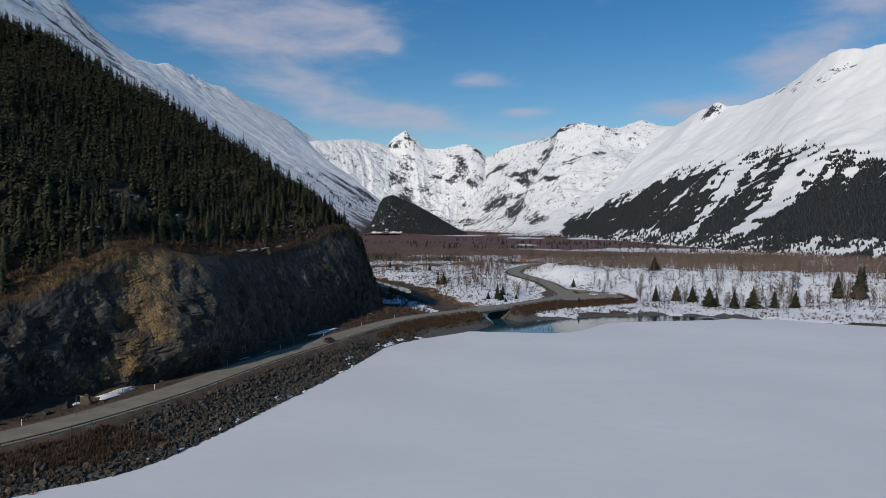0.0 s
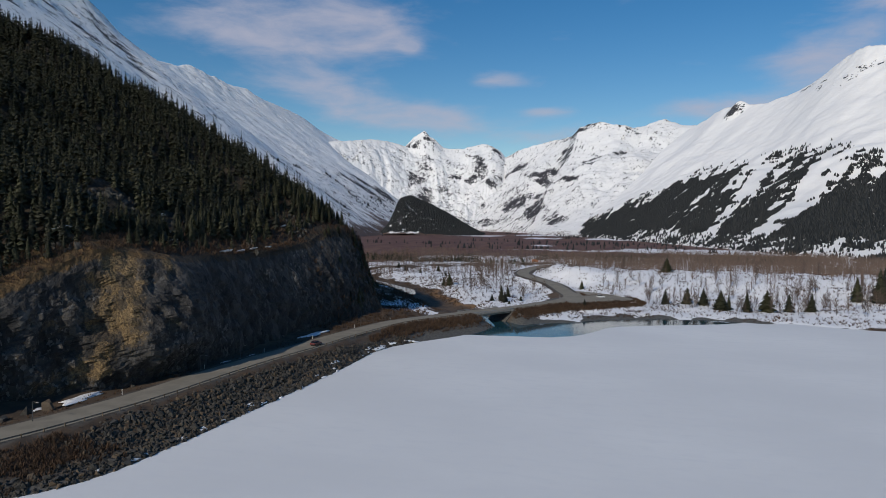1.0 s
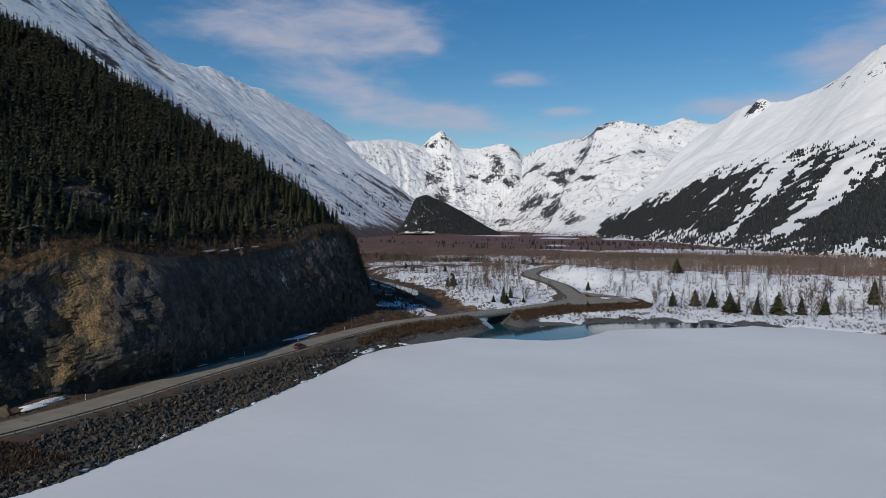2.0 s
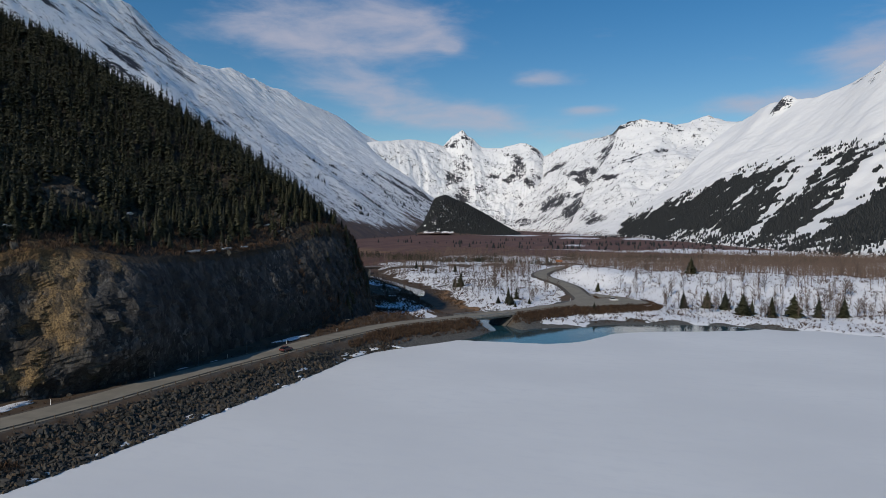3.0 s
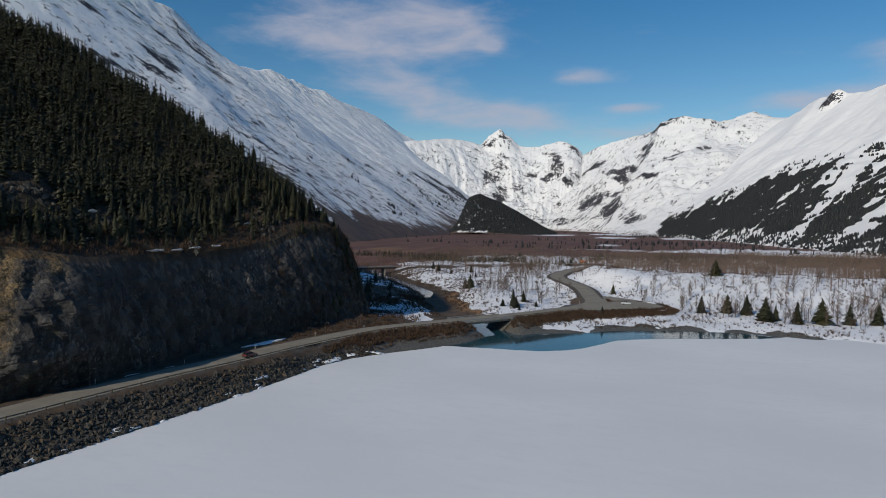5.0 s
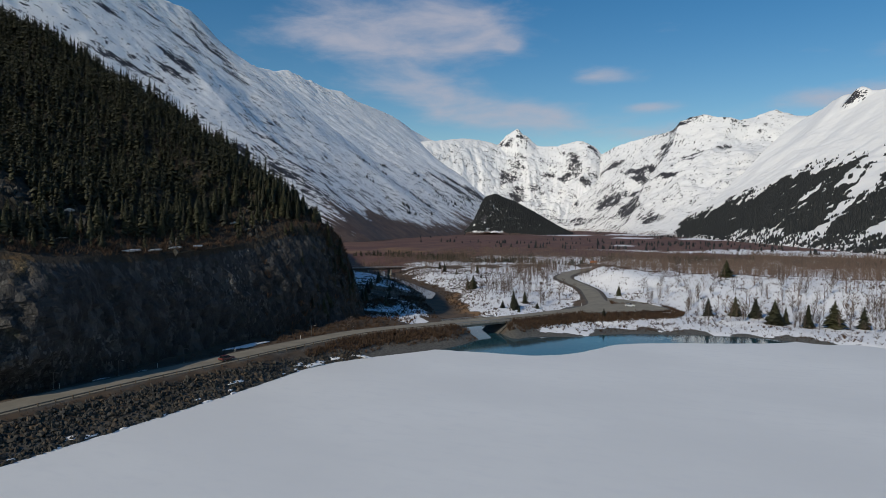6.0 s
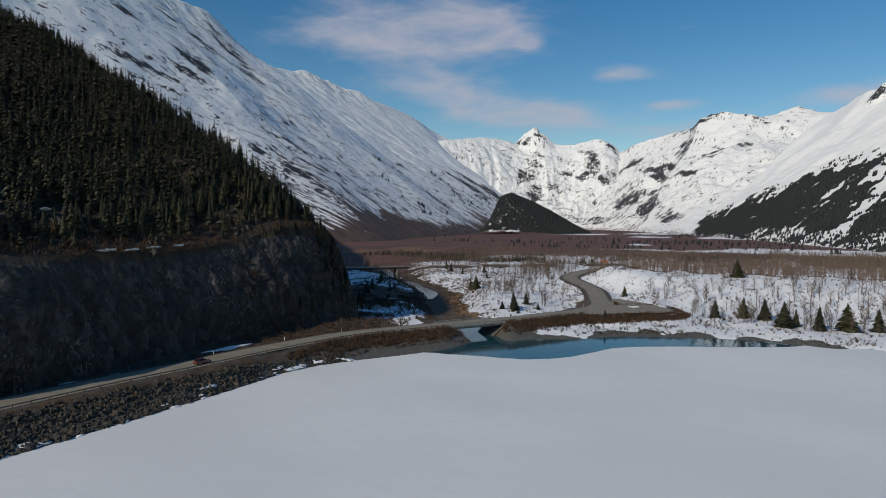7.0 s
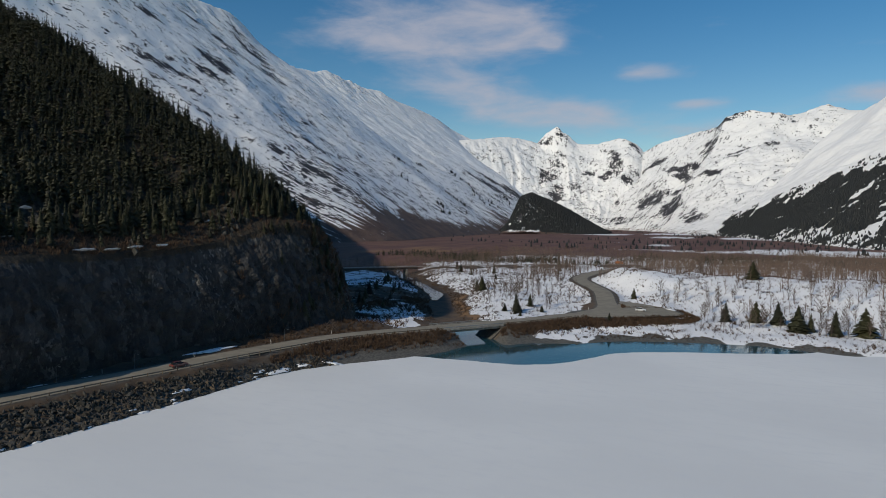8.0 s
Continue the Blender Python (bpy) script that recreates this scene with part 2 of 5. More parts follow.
def cells(nt, scale, stretch, wobble):
    """Broken blocks: a random value for each cell and the distance from its middle."""
    geo, mp, n, v = [nt.nodes.new("ShaderNode" + k) for k in ("NewGeometry", "Mapping", "TexNoise", "TexVoronoi")]
    nt.links.new(geo.outputs["Position"], n.inputs["Vector"])
    n.inputs["Scale"].default_value, n.inputs["Detail"].default_value = scale * 0.8, 5.0
    mix = nt.nodes.new("ShaderNodeMix")
    mix.data_type, mix.blend_type = "RGBA", "LINEAR_LIGHT"
    mix.inputs[0].default_value = wobble / scale
    nt.links.new(geo.outputs["Position"], mix.inputs[6])
    nt.links.new(n.outputs["Color"], mix.inputs[7])
    nt.links.new(mix.outputs[2], mp.inputs["Vector"])
    mp.inputs["Scale"].default_value, mp.inputs["Rotation"].default_value = stretch, (0.35, 0.25, 0.3)
    nt.links.new(mp.outputs[0], v.inputs["Vector"])
    v.inputs["Scale"].default_value = scale
    sep = nt.nodes.new("ShaderNodeSeparateColor")
    nt.links.new(v.outputs["Color"], sep.inputs[0])
    return sep.outputs[0], v.outputs["Distance"]


def mat_cliff():
    mat, nt, bsdf = material("fractured_rock", 0.85)
    big, mid, fine = nz(nt, 0.05, 6, 0.6), nz(nt, 0.35, 7, 0.65, (1, 1, 0.6)), nz(nt, 2.2, 5, 0.6)
    tone, hollow = cells(nt, 0.5, (1, 1, 0.45), 0.7)
    chip, notch = cells(nt, 1.7, (1, 1, 0.55), 0.5)
    c = blend(nt, rng(nt, mid, 0.3, 0.7), (0.011, 0.011, 0.0115), (0.046, 0.043, 0.041))
    c = blend(nt, calc(nt, "MULTIPLY", rng(nt, tone, 0.55, 1.0), 0.5), c, (0.105, 0.101, 0.096))
    c = blend(nt, calc(nt, "MULTIPLY", rng(nt, chip, 0.72, 1.0), calc(nt, "MULTIPLY", rng(nt, big, 0.4, 0.65), 0.7)), c, (0.22, 0.212, 0.198))
    c = blend(nt, rng(nt, nz(nt, 0.13, 6, 0.7), 0.58, 0.70, 0, 0.6), c, (0.036, 0.040, 0.020))
    ochre = blend(nt, rng(nt, fine, 0.35, 0.65), (0.085, 0.052, 0.022), (0.29, 0.195, 0.088))
    worn = calc(nt, "ADD", attr(nt, "stain"), calc(nt, "MULTIPLY", calc(nt, "SUBTRACT", calc(nt, "ADD", big, mid), 1.0), 1.8))
    c = blend(nt, calc(nt, "MULTIPLY", rng(nt, worn, 0.40, 0.90, 0, 0.9), rng(nt, tone, 0.1, 0.6, 0.35, 1.0)), c, ochre)
    # turf among the trees is near black: forest shade put into its colour
    turf = blend(nt, rng(nt, mid, 0.3, 0.7), (0.016, 0.013, 0.008), (0.05, 0.033, 0.016))
    # the brow keeps its own orange-brown grass
    turf = blend(nt, rng(nt, attr(nt, "stain"), 0.1, 0.5), turf, blend(nt, rng(nt, mid, 0.3, 0.7), (0.04, 0.028, 0.012), (0.16, 0.09, 0.032)))
    colour(nt, bsdf, blend(nt, rng(nt, calc(nt, "ADD", attr(nt, "turf"), calc(nt, "MULTIPLY", calc(nt, "SUBTRACT", mid, 0.5), 0.9)), 0.42, 0.58), c, turf))
    relief = calc(nt, "ADD", calc(nt, "MULTIPLY", tone, 0.8), calc(nt, "ADD", calc(nt, "MULTIPLY", chip, 0.35), calc(nt, "MULTIPLY", hollow, -0.5)))
    bump(nt, bsdf, calc(nt, "ADD", relief, calc(nt, "ADD", mid, calc(nt, "MULTIPLY", fine, 0.25))), 0.9, 2.0)
    return mat


def mat_leafy(name, a, b, per_island=False, rough=0.7):
    mat, nt, bsdf = material(name, rough)
    if per_island:
        r = nt.nodes.new("ShaderNodeNewGeometry").outputs["Random Per Island"]
    else:
        r = nt.nodes.new("ShaderNodeObjectInfo").outputs["Random"]
    mixv = calc(nt, "ADD", calc(nt, "MULTIPLY", r, 0.6), calc(nt, "MULTIPLY", nz(nt, 0.25, 4), 0.6))
    colour(nt, bsdf, blend(nt, rng(nt, mixv, 0.2, 0.9), a, b))
    return mat


M_LAKE, M_WATER, M_GROUND, M_CLIFF = mat_lake(), mat_water(), mat_ground(), mat_cliff()
M_SPRUCE = mat_leafy("spruce_needles", (0.010, 0.0125, 0.006), (0.040, 0.040, 0.0145))
M_SPRUCE_STUFF = mat_leafy("spruce_needles_far", (0.010, 0.0125, 0.006), (0.040, 0.040, 0.0145), True)
# far conifers: needle colour shifted to blue, distance haze put into the base colour
M_HAZY_FOREST = mat_leafy("far_forest", (0.005, 0.0075, 0.009), (0.011, 0.0145, 0.016), True)
M_BARK = two_tone("bark", (0.06, 0.045, 0.035), (0.13, 0.10, 0.08), 2.0)
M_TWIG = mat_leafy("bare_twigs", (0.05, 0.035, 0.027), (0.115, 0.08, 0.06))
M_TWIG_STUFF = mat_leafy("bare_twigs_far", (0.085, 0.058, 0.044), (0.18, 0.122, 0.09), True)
M_SHRUB = mat_leafy("dead_shrub", (0.036, 0.022, 0.014), (0.098, 0.054, 0.029), True, 0.9)
M_ROAD = two_tone("dusty_asphalt", (0.20, 0.178, 0.14), (0.25, 0.222, 0.175), 0.25, 0.9, 0.2, 0.01, 0.0, 8.0)
M_STEEL = two_tone("galvanised_steel", (0.30, 0.30, 0.30), (0.42, 0.42, 0.41), 3.0, 0.45, 0.1, 0.01, 0.8)
M_RAIL = two_tone("weathered_rail", (0.12, 0.105, 0.085), (0.22, 0.20, 0.17), 2.0, 0.55, 0.1, 0.01, 0.3)
M_DULL = two_tone("dull_steel", (0.09, 0.09, 0.09), (0.16, 0.16, 0.155), 3.0, 0.5, 0.1, 0.01, 0.6)
M_WOODPOST = two_tone("weathered_wood", (0.10, 0.07, 0.045), (0.20, 0.15, 0.10), 3.0)
M_CONCRETE = two_tone("concrete", (0.20, 0.19, 0.17), (0.32, 0.30, 0.27), 0.8, 0.85, 0.3, 0.02)

# ---- plan ----
SHORE = spline([(-420, -700), (-260, -250), (-170, -60), (-118, 40), (-90, 82), (-75, 100), (-71, 120), (-69, 142), (-67, 165), (-65, 200),
                (-64, 226), (-57, 242), (-42, 264), (-36, 279), (-34, 290), (-28, 298), (-14, 309), (-1, 315), (8, 324), (18, 331), (36, 338), (54, 343),
                (70, 344), (81, 340), (90, 338), (99, 343), (109, 340), (124, 334), (145, 330), (200, 322), (320, 280), (600, 150), (1200, -100), (3000, -900)], 6)
ROAD = spline([(-260, -150, 5), (-175, -20, 5), (-128, 52, 5), (-112, 75, 5), (-100, 96, 5), (-94, 112, 5), (-89, 135, 5), (-86.5, 160, 5), (-83.5, 182, 5), (-80, 200, 5), (-77.5, 218, 5),
               (-73.5, 238, 5), (-67.5, 260, 5), (-56, 280, 5), (-43, 298, 5), (-29.5, 318, 5), (-15, 342, 5), (-4, 364, 5), (-2.5, 384, 5), (-8, 408, 5.3), (-17, 440, 6.4), (-30.5, 466, 7.4),
               (-41, 488, 8), (-44.5, 511, 8.3), (-43, 541, 8.7), (-35, 584, 9), (-10, 622, 9), (40, 655, 8), (120, 690, 7)], 4)
CREEK = spline([(-20, 288), (-31, 300), (-45, 318), (-66, 345), (-90, 388), (-112, 430), (-148, 478), (-195, 535), (-235, 590), (-290, 640), (-360, 690), (-480, 760)], 6)
ROAD_TWO = spline([(-480, 420, 5.5), (-330, 462, 5.8), (-224, 518, 6), (-205, 545, 6), (-178, 575, 6), (-139, 610, 6.2), (-98, 640, 6.6), (-40, 668, 7), (60, 700, 7)], 6)
PULLOUT = np.array([(-2, 362), (8, 372), (19, 381)], float)
ROAD_Z = 5.0
FOOT = spline([(-190, -60), (-150, 20), (-128, 62), (-115, 98), (-112.5, 112), (-110, 125), (-104.5, 138), (-99, 152), (-97, 173), (-96, 204), (-94, 225), (-91, 248), (-85.5, 268), (-82.5, 283), (-86, 298), (-94, 312), (-106, 325)], 1.0)
CY = np.array([-60, 20, 62, 98, 117, 132, 146, 160, 173, 204, 225, 248, 268, 281, 290, 300, 312, 325, 400], float)
CX = np.array([-205, -165, -138, -122, -118.5, -114.5, -110, -107, -106, -105, -103, -102, -102, -100, -98.5, -99, -103, -111, -111], float)
CZ = np.array([20, 20, 20, 23, 27, 33, 38, 37, 35, 34, 35, 37, 42, 43, 41, 37, 29, 11, 5], float)


def ground_z(x, y, detail=True):
    x, y = np.asarray(x, float), np.asarray(y, float)
    d, side, _ = seg_dist(x, y, SHORE)
    ds = np.where(side < 0, d, -d)
    dr, rside, ra = seg_dist(x, y, ROAD)
    rz = np.interp(ra, np.linspace(0, 1, len(ROAD)), ROAD[:, 2])
    dc, _, _ = seg_dist(x, y, CREEK)
    dp, _, _ = seg_dist(x, y, PULLOUT)
    land = 0.25 + 1.5 * (1 - np.exp(-np.maximum(ds, 0) / 10)) + 2.4 * smooth(ds, 20, 150) + 0.6 * smooth(ds, 200, 900)
    if detail:
        land = land + (fbm(x / 16, y / 16, 5, 2) * 1.9 + fbm(x / 4, y / 4, 3, 7) * 0.3) * smooth(ds, 0, 12)
    moraine = smooth(y, 392, 472) * smooth(np.where(rside > 0, dr, 0), 5, 30) * smooth(x, 480, 250)
    land = land + moraine * (9.5 - 6.5 * smooth(y, 485, 590)) + 3 * smooth(y, 430, 500) * smooth(dr, 60, 10) * (1 - smooth(y, 640, 760))
    d2, _, a2 = seg_dist(x, y, ROAD_TWO)
    land = np.maximum(land, np.interp(a2, np.linspace(0, 1, len(ROAD_TWO)), ROAD_TWO[:, 2]) - 0.1 - np.maximum(d2 - 5, 0) / 2)
    z = np.where(ds > 0, land, np.maximum(0.2 + ds * 0.25, -3))
    west = (rside < 0) & (y < 312)
    ditch = 4.1 + (fbm(x / 5, y / 5, 4, 4) * 0.7 if detail else 0) + 1.3 * smooth(dr, 13, 22)
    z = np.where(west & (y > -200), np.maximum(z, ditch - 4.0 * smooth(y, 285, 312)), z)
    rough = fbm(x / 3, y / 3, 3, 9) * 0.5 * smooth(dr, 6.5, 9) if detail else 0
    z = np.maximum(z, rz - 0.12 - np.maximum(dr - 6.3, 0) / 2.35 + rough)
    z = np.maximum(z, ROAD_Z - 0.12 - np.maximum(dp - 12, 0) / 2.2)
    z = np.where((rside > 0) & (y < 300), np.minimum(z, 0.2 + np.where(ds > 0, 0.62, 0.3) * ds), z)
    z = np.where(dr < 5.6, np.minimum(z, rz - 0.12), z)
    bed = -0.7 + np.maximum(dc - np.where(y < 325, 6.0, 4.0), 0) * np.where(y < 325, 0.85, 0.22)
    z = np.where(dc < 40, np.minimum(z, np.maximum(bed, -0.7)), z)
    return z


# ---- ground, one sheet to the horizon ----
def axis_steps(lo, a, b, hi, fine):
    mid = np.arange(a, b + 0.01, fine)
    left, right, s = [], [], fine
    v = a
    while v > lo:
        s *= 1.16
        v -= s
        left.append(max(v, lo))
    v, s = b, fine
    while v < hi:
        s *= 1.16
        v += s
        right.append(min(v, hi))
    return np.array(left[::-1] + list(mid) + right)


def build_ground():
    xs, ys = axis_steps(-4800, -300, 190, 4800, 2.0), axis_steps(-4000, 70, 470, 4900, 2.0)
    X, Y = np.meshgrid(xs, ys, indexing="ij")
    x, y = X.ravel(), Y.ravel()
    z = ground_z(x, y)
    me = mesh_of("ground", np.stack([x, y, z], 1), grid_faces(len(xs), len(ys))[:, ::-1])
    d, side, _ = seg_dist(x, y, SHORE)
    ds = np.where(side < 0, d, -d)
    dr, rside, _ = seg_dist(x, y, ROAD)
    dc, _, _ = seg_dist(x, y, CREEK)
    dp, _, _ = seg_dist(x, y, PULLOUT)
    wob = ds + 13 * fbm(x / 9, y / 9, 3, 33) * (y > 300)
    gravel = np.maximum(smooth(ds, 6 + 4 * (y > 238) * (x < 30), 1.5 + 3 * (y > 238)) * (x < 130), smooth(dr, 5.8, 5.0))
    gravel = np.maximum(gravel, smooth(dp, 14, 12))
    far = smooth(y - 0.2 * x + 60 * fbm(x / 120, y / 60, 3, 35), 800, 900)
    far = np.maximum(far, smooth(-x + 30 * fbm(x / 40, y / 40, 3, 37), 185, 235) * smooth(y, 470, 520))
    brush = far
    snow = 0.82 * smooth(wob, 0.4, 3.5) + 0.3 * np.minimum(fbm(x / 14, y / 14, 3, 3), 0.05)
    plain = (rside < 0) & (y > 318) & (x < -75)
    snow = np.where(plain, snow - 0.14, snow)
    snow = snow * smooth(dr, 8 - 2 * (y > 400), 16 - 8 * (y > 400)) * np.where((rside > 0) | (y > 330), 1, np.where(y > 296, 0.85, 0.32))
    snow = np.where((rside > 0) & (y < 285), 0.0, snow)
    snow = snow * smooth(dp, 15, 20)
    d2, _, _ = seg_dist(x, y, ROAD_TWO)
    snow = snow * smooth(d2, 6, 10)
    snow = np.where(dc < 50, snow * (0.30 + 0.70 * smooth(dc + 8 * fbm(x / 10, y / 10, 3, 34), 6, 14)), snow)
    _, cside, _ = seg_dist(x, y, CREEK)
    wide = np.interp(y, [320, 350, 420, 470, 560], [7, 9, 11, 8, 6]) + 7 * fbm(x / 11, y / 11, 3, 36)
    left = np.where(cside < 0, dc, -dc)
    snow = np.where((y > 326) & (dc < 60), snow * smooth(dc, wide, wide + 2), snow)
    straw = smooth(-left, wide - 2, wide) * smooth(-left, wide + 5, wide + 2) * (y > 328) * (y < 425)
    straw = np.maximum(straw, smooth(fbm(x / 50, y / 28, 3, 47), 0.0, 0.2) * smooth(y, 730, 800) * smooth(y, 1000, 900) * smooth(x, -560, -430) * smooth(x, -180, -300))
    snow = snow * (1 - 0.8 * straw)
    streak = smooth(fbm(x / 260, y / 90, 4, 21) + 0.16 * smooth(x + 0.12 * y, 100, 300), 0.08, 0.26)
    snow = snow * (1 - far) + far * (0.08 + 0.80 * streak * smooth(x + 0.35 * y, 50, 500))
    snow = np.where((dc < 17) & (y < 327), 0.0, snow)
    hx = x - np.interp(y, CY, CX) + 16 * fbm(x / 12, y / 12, 4, 39)
    snow = np.where((y > 290) & (y < 420) & (rside < 0), snow * (0.5 + 0.5 * smooth(hx, 3, 12)), snow)
    attribute(me, "snow", snow)
    attribute(me, "gravel", gravel)
    attribute(me, "brush", brush)
    attribute(me, "straw", straw)
    thing("ground", me, M_GROUND, "valley floor of snow, brown scrub and gravel", "ground", kind="structure")


build_ground()


# ---- lake: snow-covered ice with an open pool by the far shore ----
def build_lake():
    edge = spline([(-60, 257), (-41, 266), (-29, 267.3), (-19.6, 269), (-10, 270), (-3, 272.5), (5.4, 280), (11.7, 292), (19, 305), (36.7, 316), (54.8, 323.5), (72.9, 333), (81, 341), (90, 350)], 2)
    edge = np.vstack([[(-4800, 240)], [(-400, 240)], [(-90, 242)], edge, [(120, 352)], [(400, 352)], [(4800, 352)]])
    ex, ey = edge[:, 0], edge[:, 1] + fbm(edge[:, 0] / 3, edge[:, 1] / 3, 3, 31) * 0.9
    share = 1 - np.concatenate([np.linspace(0, 0.4, 16) ** 1.5 * 0.25, np.linspace(0.1, 1, 10)])
    V = np.stack([np.stack([ex, -3500 + (ey + 3500) * s, np.zeros_like(ex)], 1) for s in share], 1)
    top = V.reshape(-1, 3)
    n = len(ex)
    rim = np.vstack([np.stack([ex, ey, np.zeros(n)], 1), np.stack([ex, ey + 0.05, np.full(n, -0.25)], 1)])
    nv = len(share)
    f = grid_faces(len(ex), nv)
    k = np.arange(len(ex) - 1)
    base = len(top)
    rimf = np.stack([base + k, base + k + 1, base + n + k + 1, base + n + k], 1)
    me = mesh_of("lake_ice", np.vstack([top, rim]), np.vstack([f, rimf[:, ::-1]]))
    thing("lake_ice", me, M_LAKE, "frozen lake under smooth wind-packed snow", "frozen lake", kind="structure")
    me = mesh_of("water", [(-70, 235, -0.14), (-20, 235, -0.14), (-20, 324, -0.14), (-70, 324, -0.14), (120, 235, -0.14), (120, 348, -0.14), (-20, 348, -0.14)], [(0, 1, 2, 3), (1, 4, 5, 6)])
    thing("water", me, M_WATER, "open blue-green meltwater along the shore", "water", kind="structure")
    line = CREEK[(CREEK[:, 1] > 402) & (CREEK[:, 1] < 700)]
    d = np.gradient(line, axis=0)
    d /= np.linalg.norm(d, axis=1, keepdims=True)
    n = np.stack([d[:, 1], -d[:, 0]], 1)
    half = np.interp(line[:, 1], [402, 428, 520], [0.3, 5.5, 4.5]) + 2 * fbm(line[:, 0] / 25, line[:, 1] / 25, 3, 44)
    line = line - n * np.full(len(line), 4.0)[:, None]
    P = np.stack([np.concatenate([line + n * (half * k)[:, None], np.full((len(line), 1), -0.16)], 1) for k in (-1, 0, 1)], 1)
    me = mesh_of("creek_water", P.reshape(-1, 3), grid_faces(len(line), 3)[:, ::-1])
    thing("creek_water", me, M_WATER, "dark shallow creek winding to the bridge", "creek", kind="structure")


build_lake()


# ---- mountains ----
def resample(pts, n):
    p = spline(pts, 60)
    d = np.concatenate([[0], np.cumsum(np.linalg.norm(np.diff(p, axis=0), axis=1))])
    t = np.linspace(0, d[-1], n)
    return np.stack([np.interp(t, d, p[:, k]) for k in range(p.shape[1])], 1)


MOUNTAIN = {}


def build_mountain(name, foot, ridge, nu, nv, bend, gully, seed, mat, rock_fn, scrub_fn, label, crag=8.0, skew=0.0, ribs=0.6, streaks=1.0, patches=(), cones=(), sink=(0, 0)):
    F, R = resample(foot, nu), resample(ridge, nu)
    v = np.concatenate([np.linspace(0, 1, nv), [1.05, 1.25]])
    V = np.minimum(v, 1)[None]
    X = F[:, None, 0] + (R[:, None, 0] - F[:, None, 0]) * v[None]
    Y = F[:, None, 1] + (R[:, None, 1] - F[:, None, 1]) * v[None]
    u = np.linspace(0, 1, nu)[:, None]
    rise = bend * V + (1 - bend) * V ** 2
    kern = np.hanning(nu // 8 * 2 + 1)
    pad = np.pad(R[:, 2], len(kern) // 2, mode="edge")
    Rs = np.convolve(pad, kern / kern.sum(), "valid")[:, None]
    Z = F[:, None, 2] + (Rs - F[:, None, 2]) * rise + (R[:, None, 2] - Rs) * V ** 14
    env = np.sin(np.pi * np.clip(V, 0, 1)) ** 0.7
    length = np.linalg.norm(R - F, axis=1).mean()
    along = u * np.linalg.norm(np.diff(R, axis=0), axis=1).sum()
    along = along + skew * V
    g = fbm(along / 300, V * length / 1100, 4, seed, 0.5, True)
    up = np.broadcast_to(V * length, along.shape)
    run = np.linalg.norm(np.diff(R, axis=0), axis=1).sum()
    band = smooth(fbm(X / 210 + Z / 90, Y / 210 - Z / 120, 4, seed + 95, 0.6), 0.02, 0.22)
    rough = fbm(X / 240, Y / 240, 6, seed + 40, 0.5)
    Z = Z + env * gully * (g * ribs + rough * 1.3) + crag * fbm(X / 45, Y / 45, 4, seed + 70, 0.6) * smooth(V, 0.05, 0.3)
    knob = np.exp(-((u - 0.36) / 0.05) ** 2) + 0.9 * smooth(u, 0.5, 0.58) * smooth(u, 0.8, 0.7)
    Z = Z + 9.0 * knob * fbm(X / 70, Y / 70, 4, seed + 71, 0.6) * smooth(V, 0.7, 0.95)
    Z = Z - (sink[0] * smooth(u, 0.13, 0.0) + sink[1] * smooth(u, 0.87, 1.0)) * smooth(V, 0.0, 0.3)
    for cx, cy, h, r in cones:
        far = np.hypot(X - cx, Y - cy) / r + 0.25 * fbm(X / 60, Y / 60, 3, seed + 72)
        Z = Z + h * np.clip(1 - far, 0, 1)
    Z = Z - np.where(v > 1, (v - 1) * 500, 0)[None]
    P = np.stack([X, Y, Z], -1)
    me = mesh_of(name, P.reshape(-1, 3), grid_faces(nu, len(v)))
    du, dv = np.gradient(P, axis=0), np.gradient(P, axis=1)
    nrm = np.cross(du, dv)
    nrm /= np.linalg.norm(nrm, axis=-1, keepdims=True) + 1e-9
    steep = 1 - np.abs(nrm[..., 2])
    UU, VV = np.broadcast_to(u, Z.shape), np.broadcast_to(V, Z.shape)
    rock = rock_fn(UU, VV, steep, X, Y, Z, band)
    spots = np.zeros_like(rock)
    for u0, v0, wide, tall, lean, amount in patches:
        a, b = (UU - u0) * run, (VV - v0) * length
        c, s = math.cos(radians(lean)), math.sin(radians(lean))
        d = ((a * c + b * s) / wide) ** 2 + ((b * c - a * s) / tall) ** 2
        spots = np.maximum(spots, (amount + 0.16) * np.exp(-d * d) * (0.8 + 1.0 * fbm(X / 50 + Z / 30, Y / 50, 4, seed + 99, 0.6)))
    attribute(me, "rock", rock + spots)
    attribute(me, "scrub", scrub_fn(UU, VV, X, Y, Z))
    attribute(me, "along", along)
    attribute(me, "up", up)
    attribute(me, "streaky", streaks * (0.5 + 0.9 * smooth(fbm(X / 330, Y / 330, 3, seed + 97), -0.15, 0.25)))
    MOUNTAIN[name] = P[:, :nv]
    return thing(name, me, mat, label, "mountain", kind="structure")


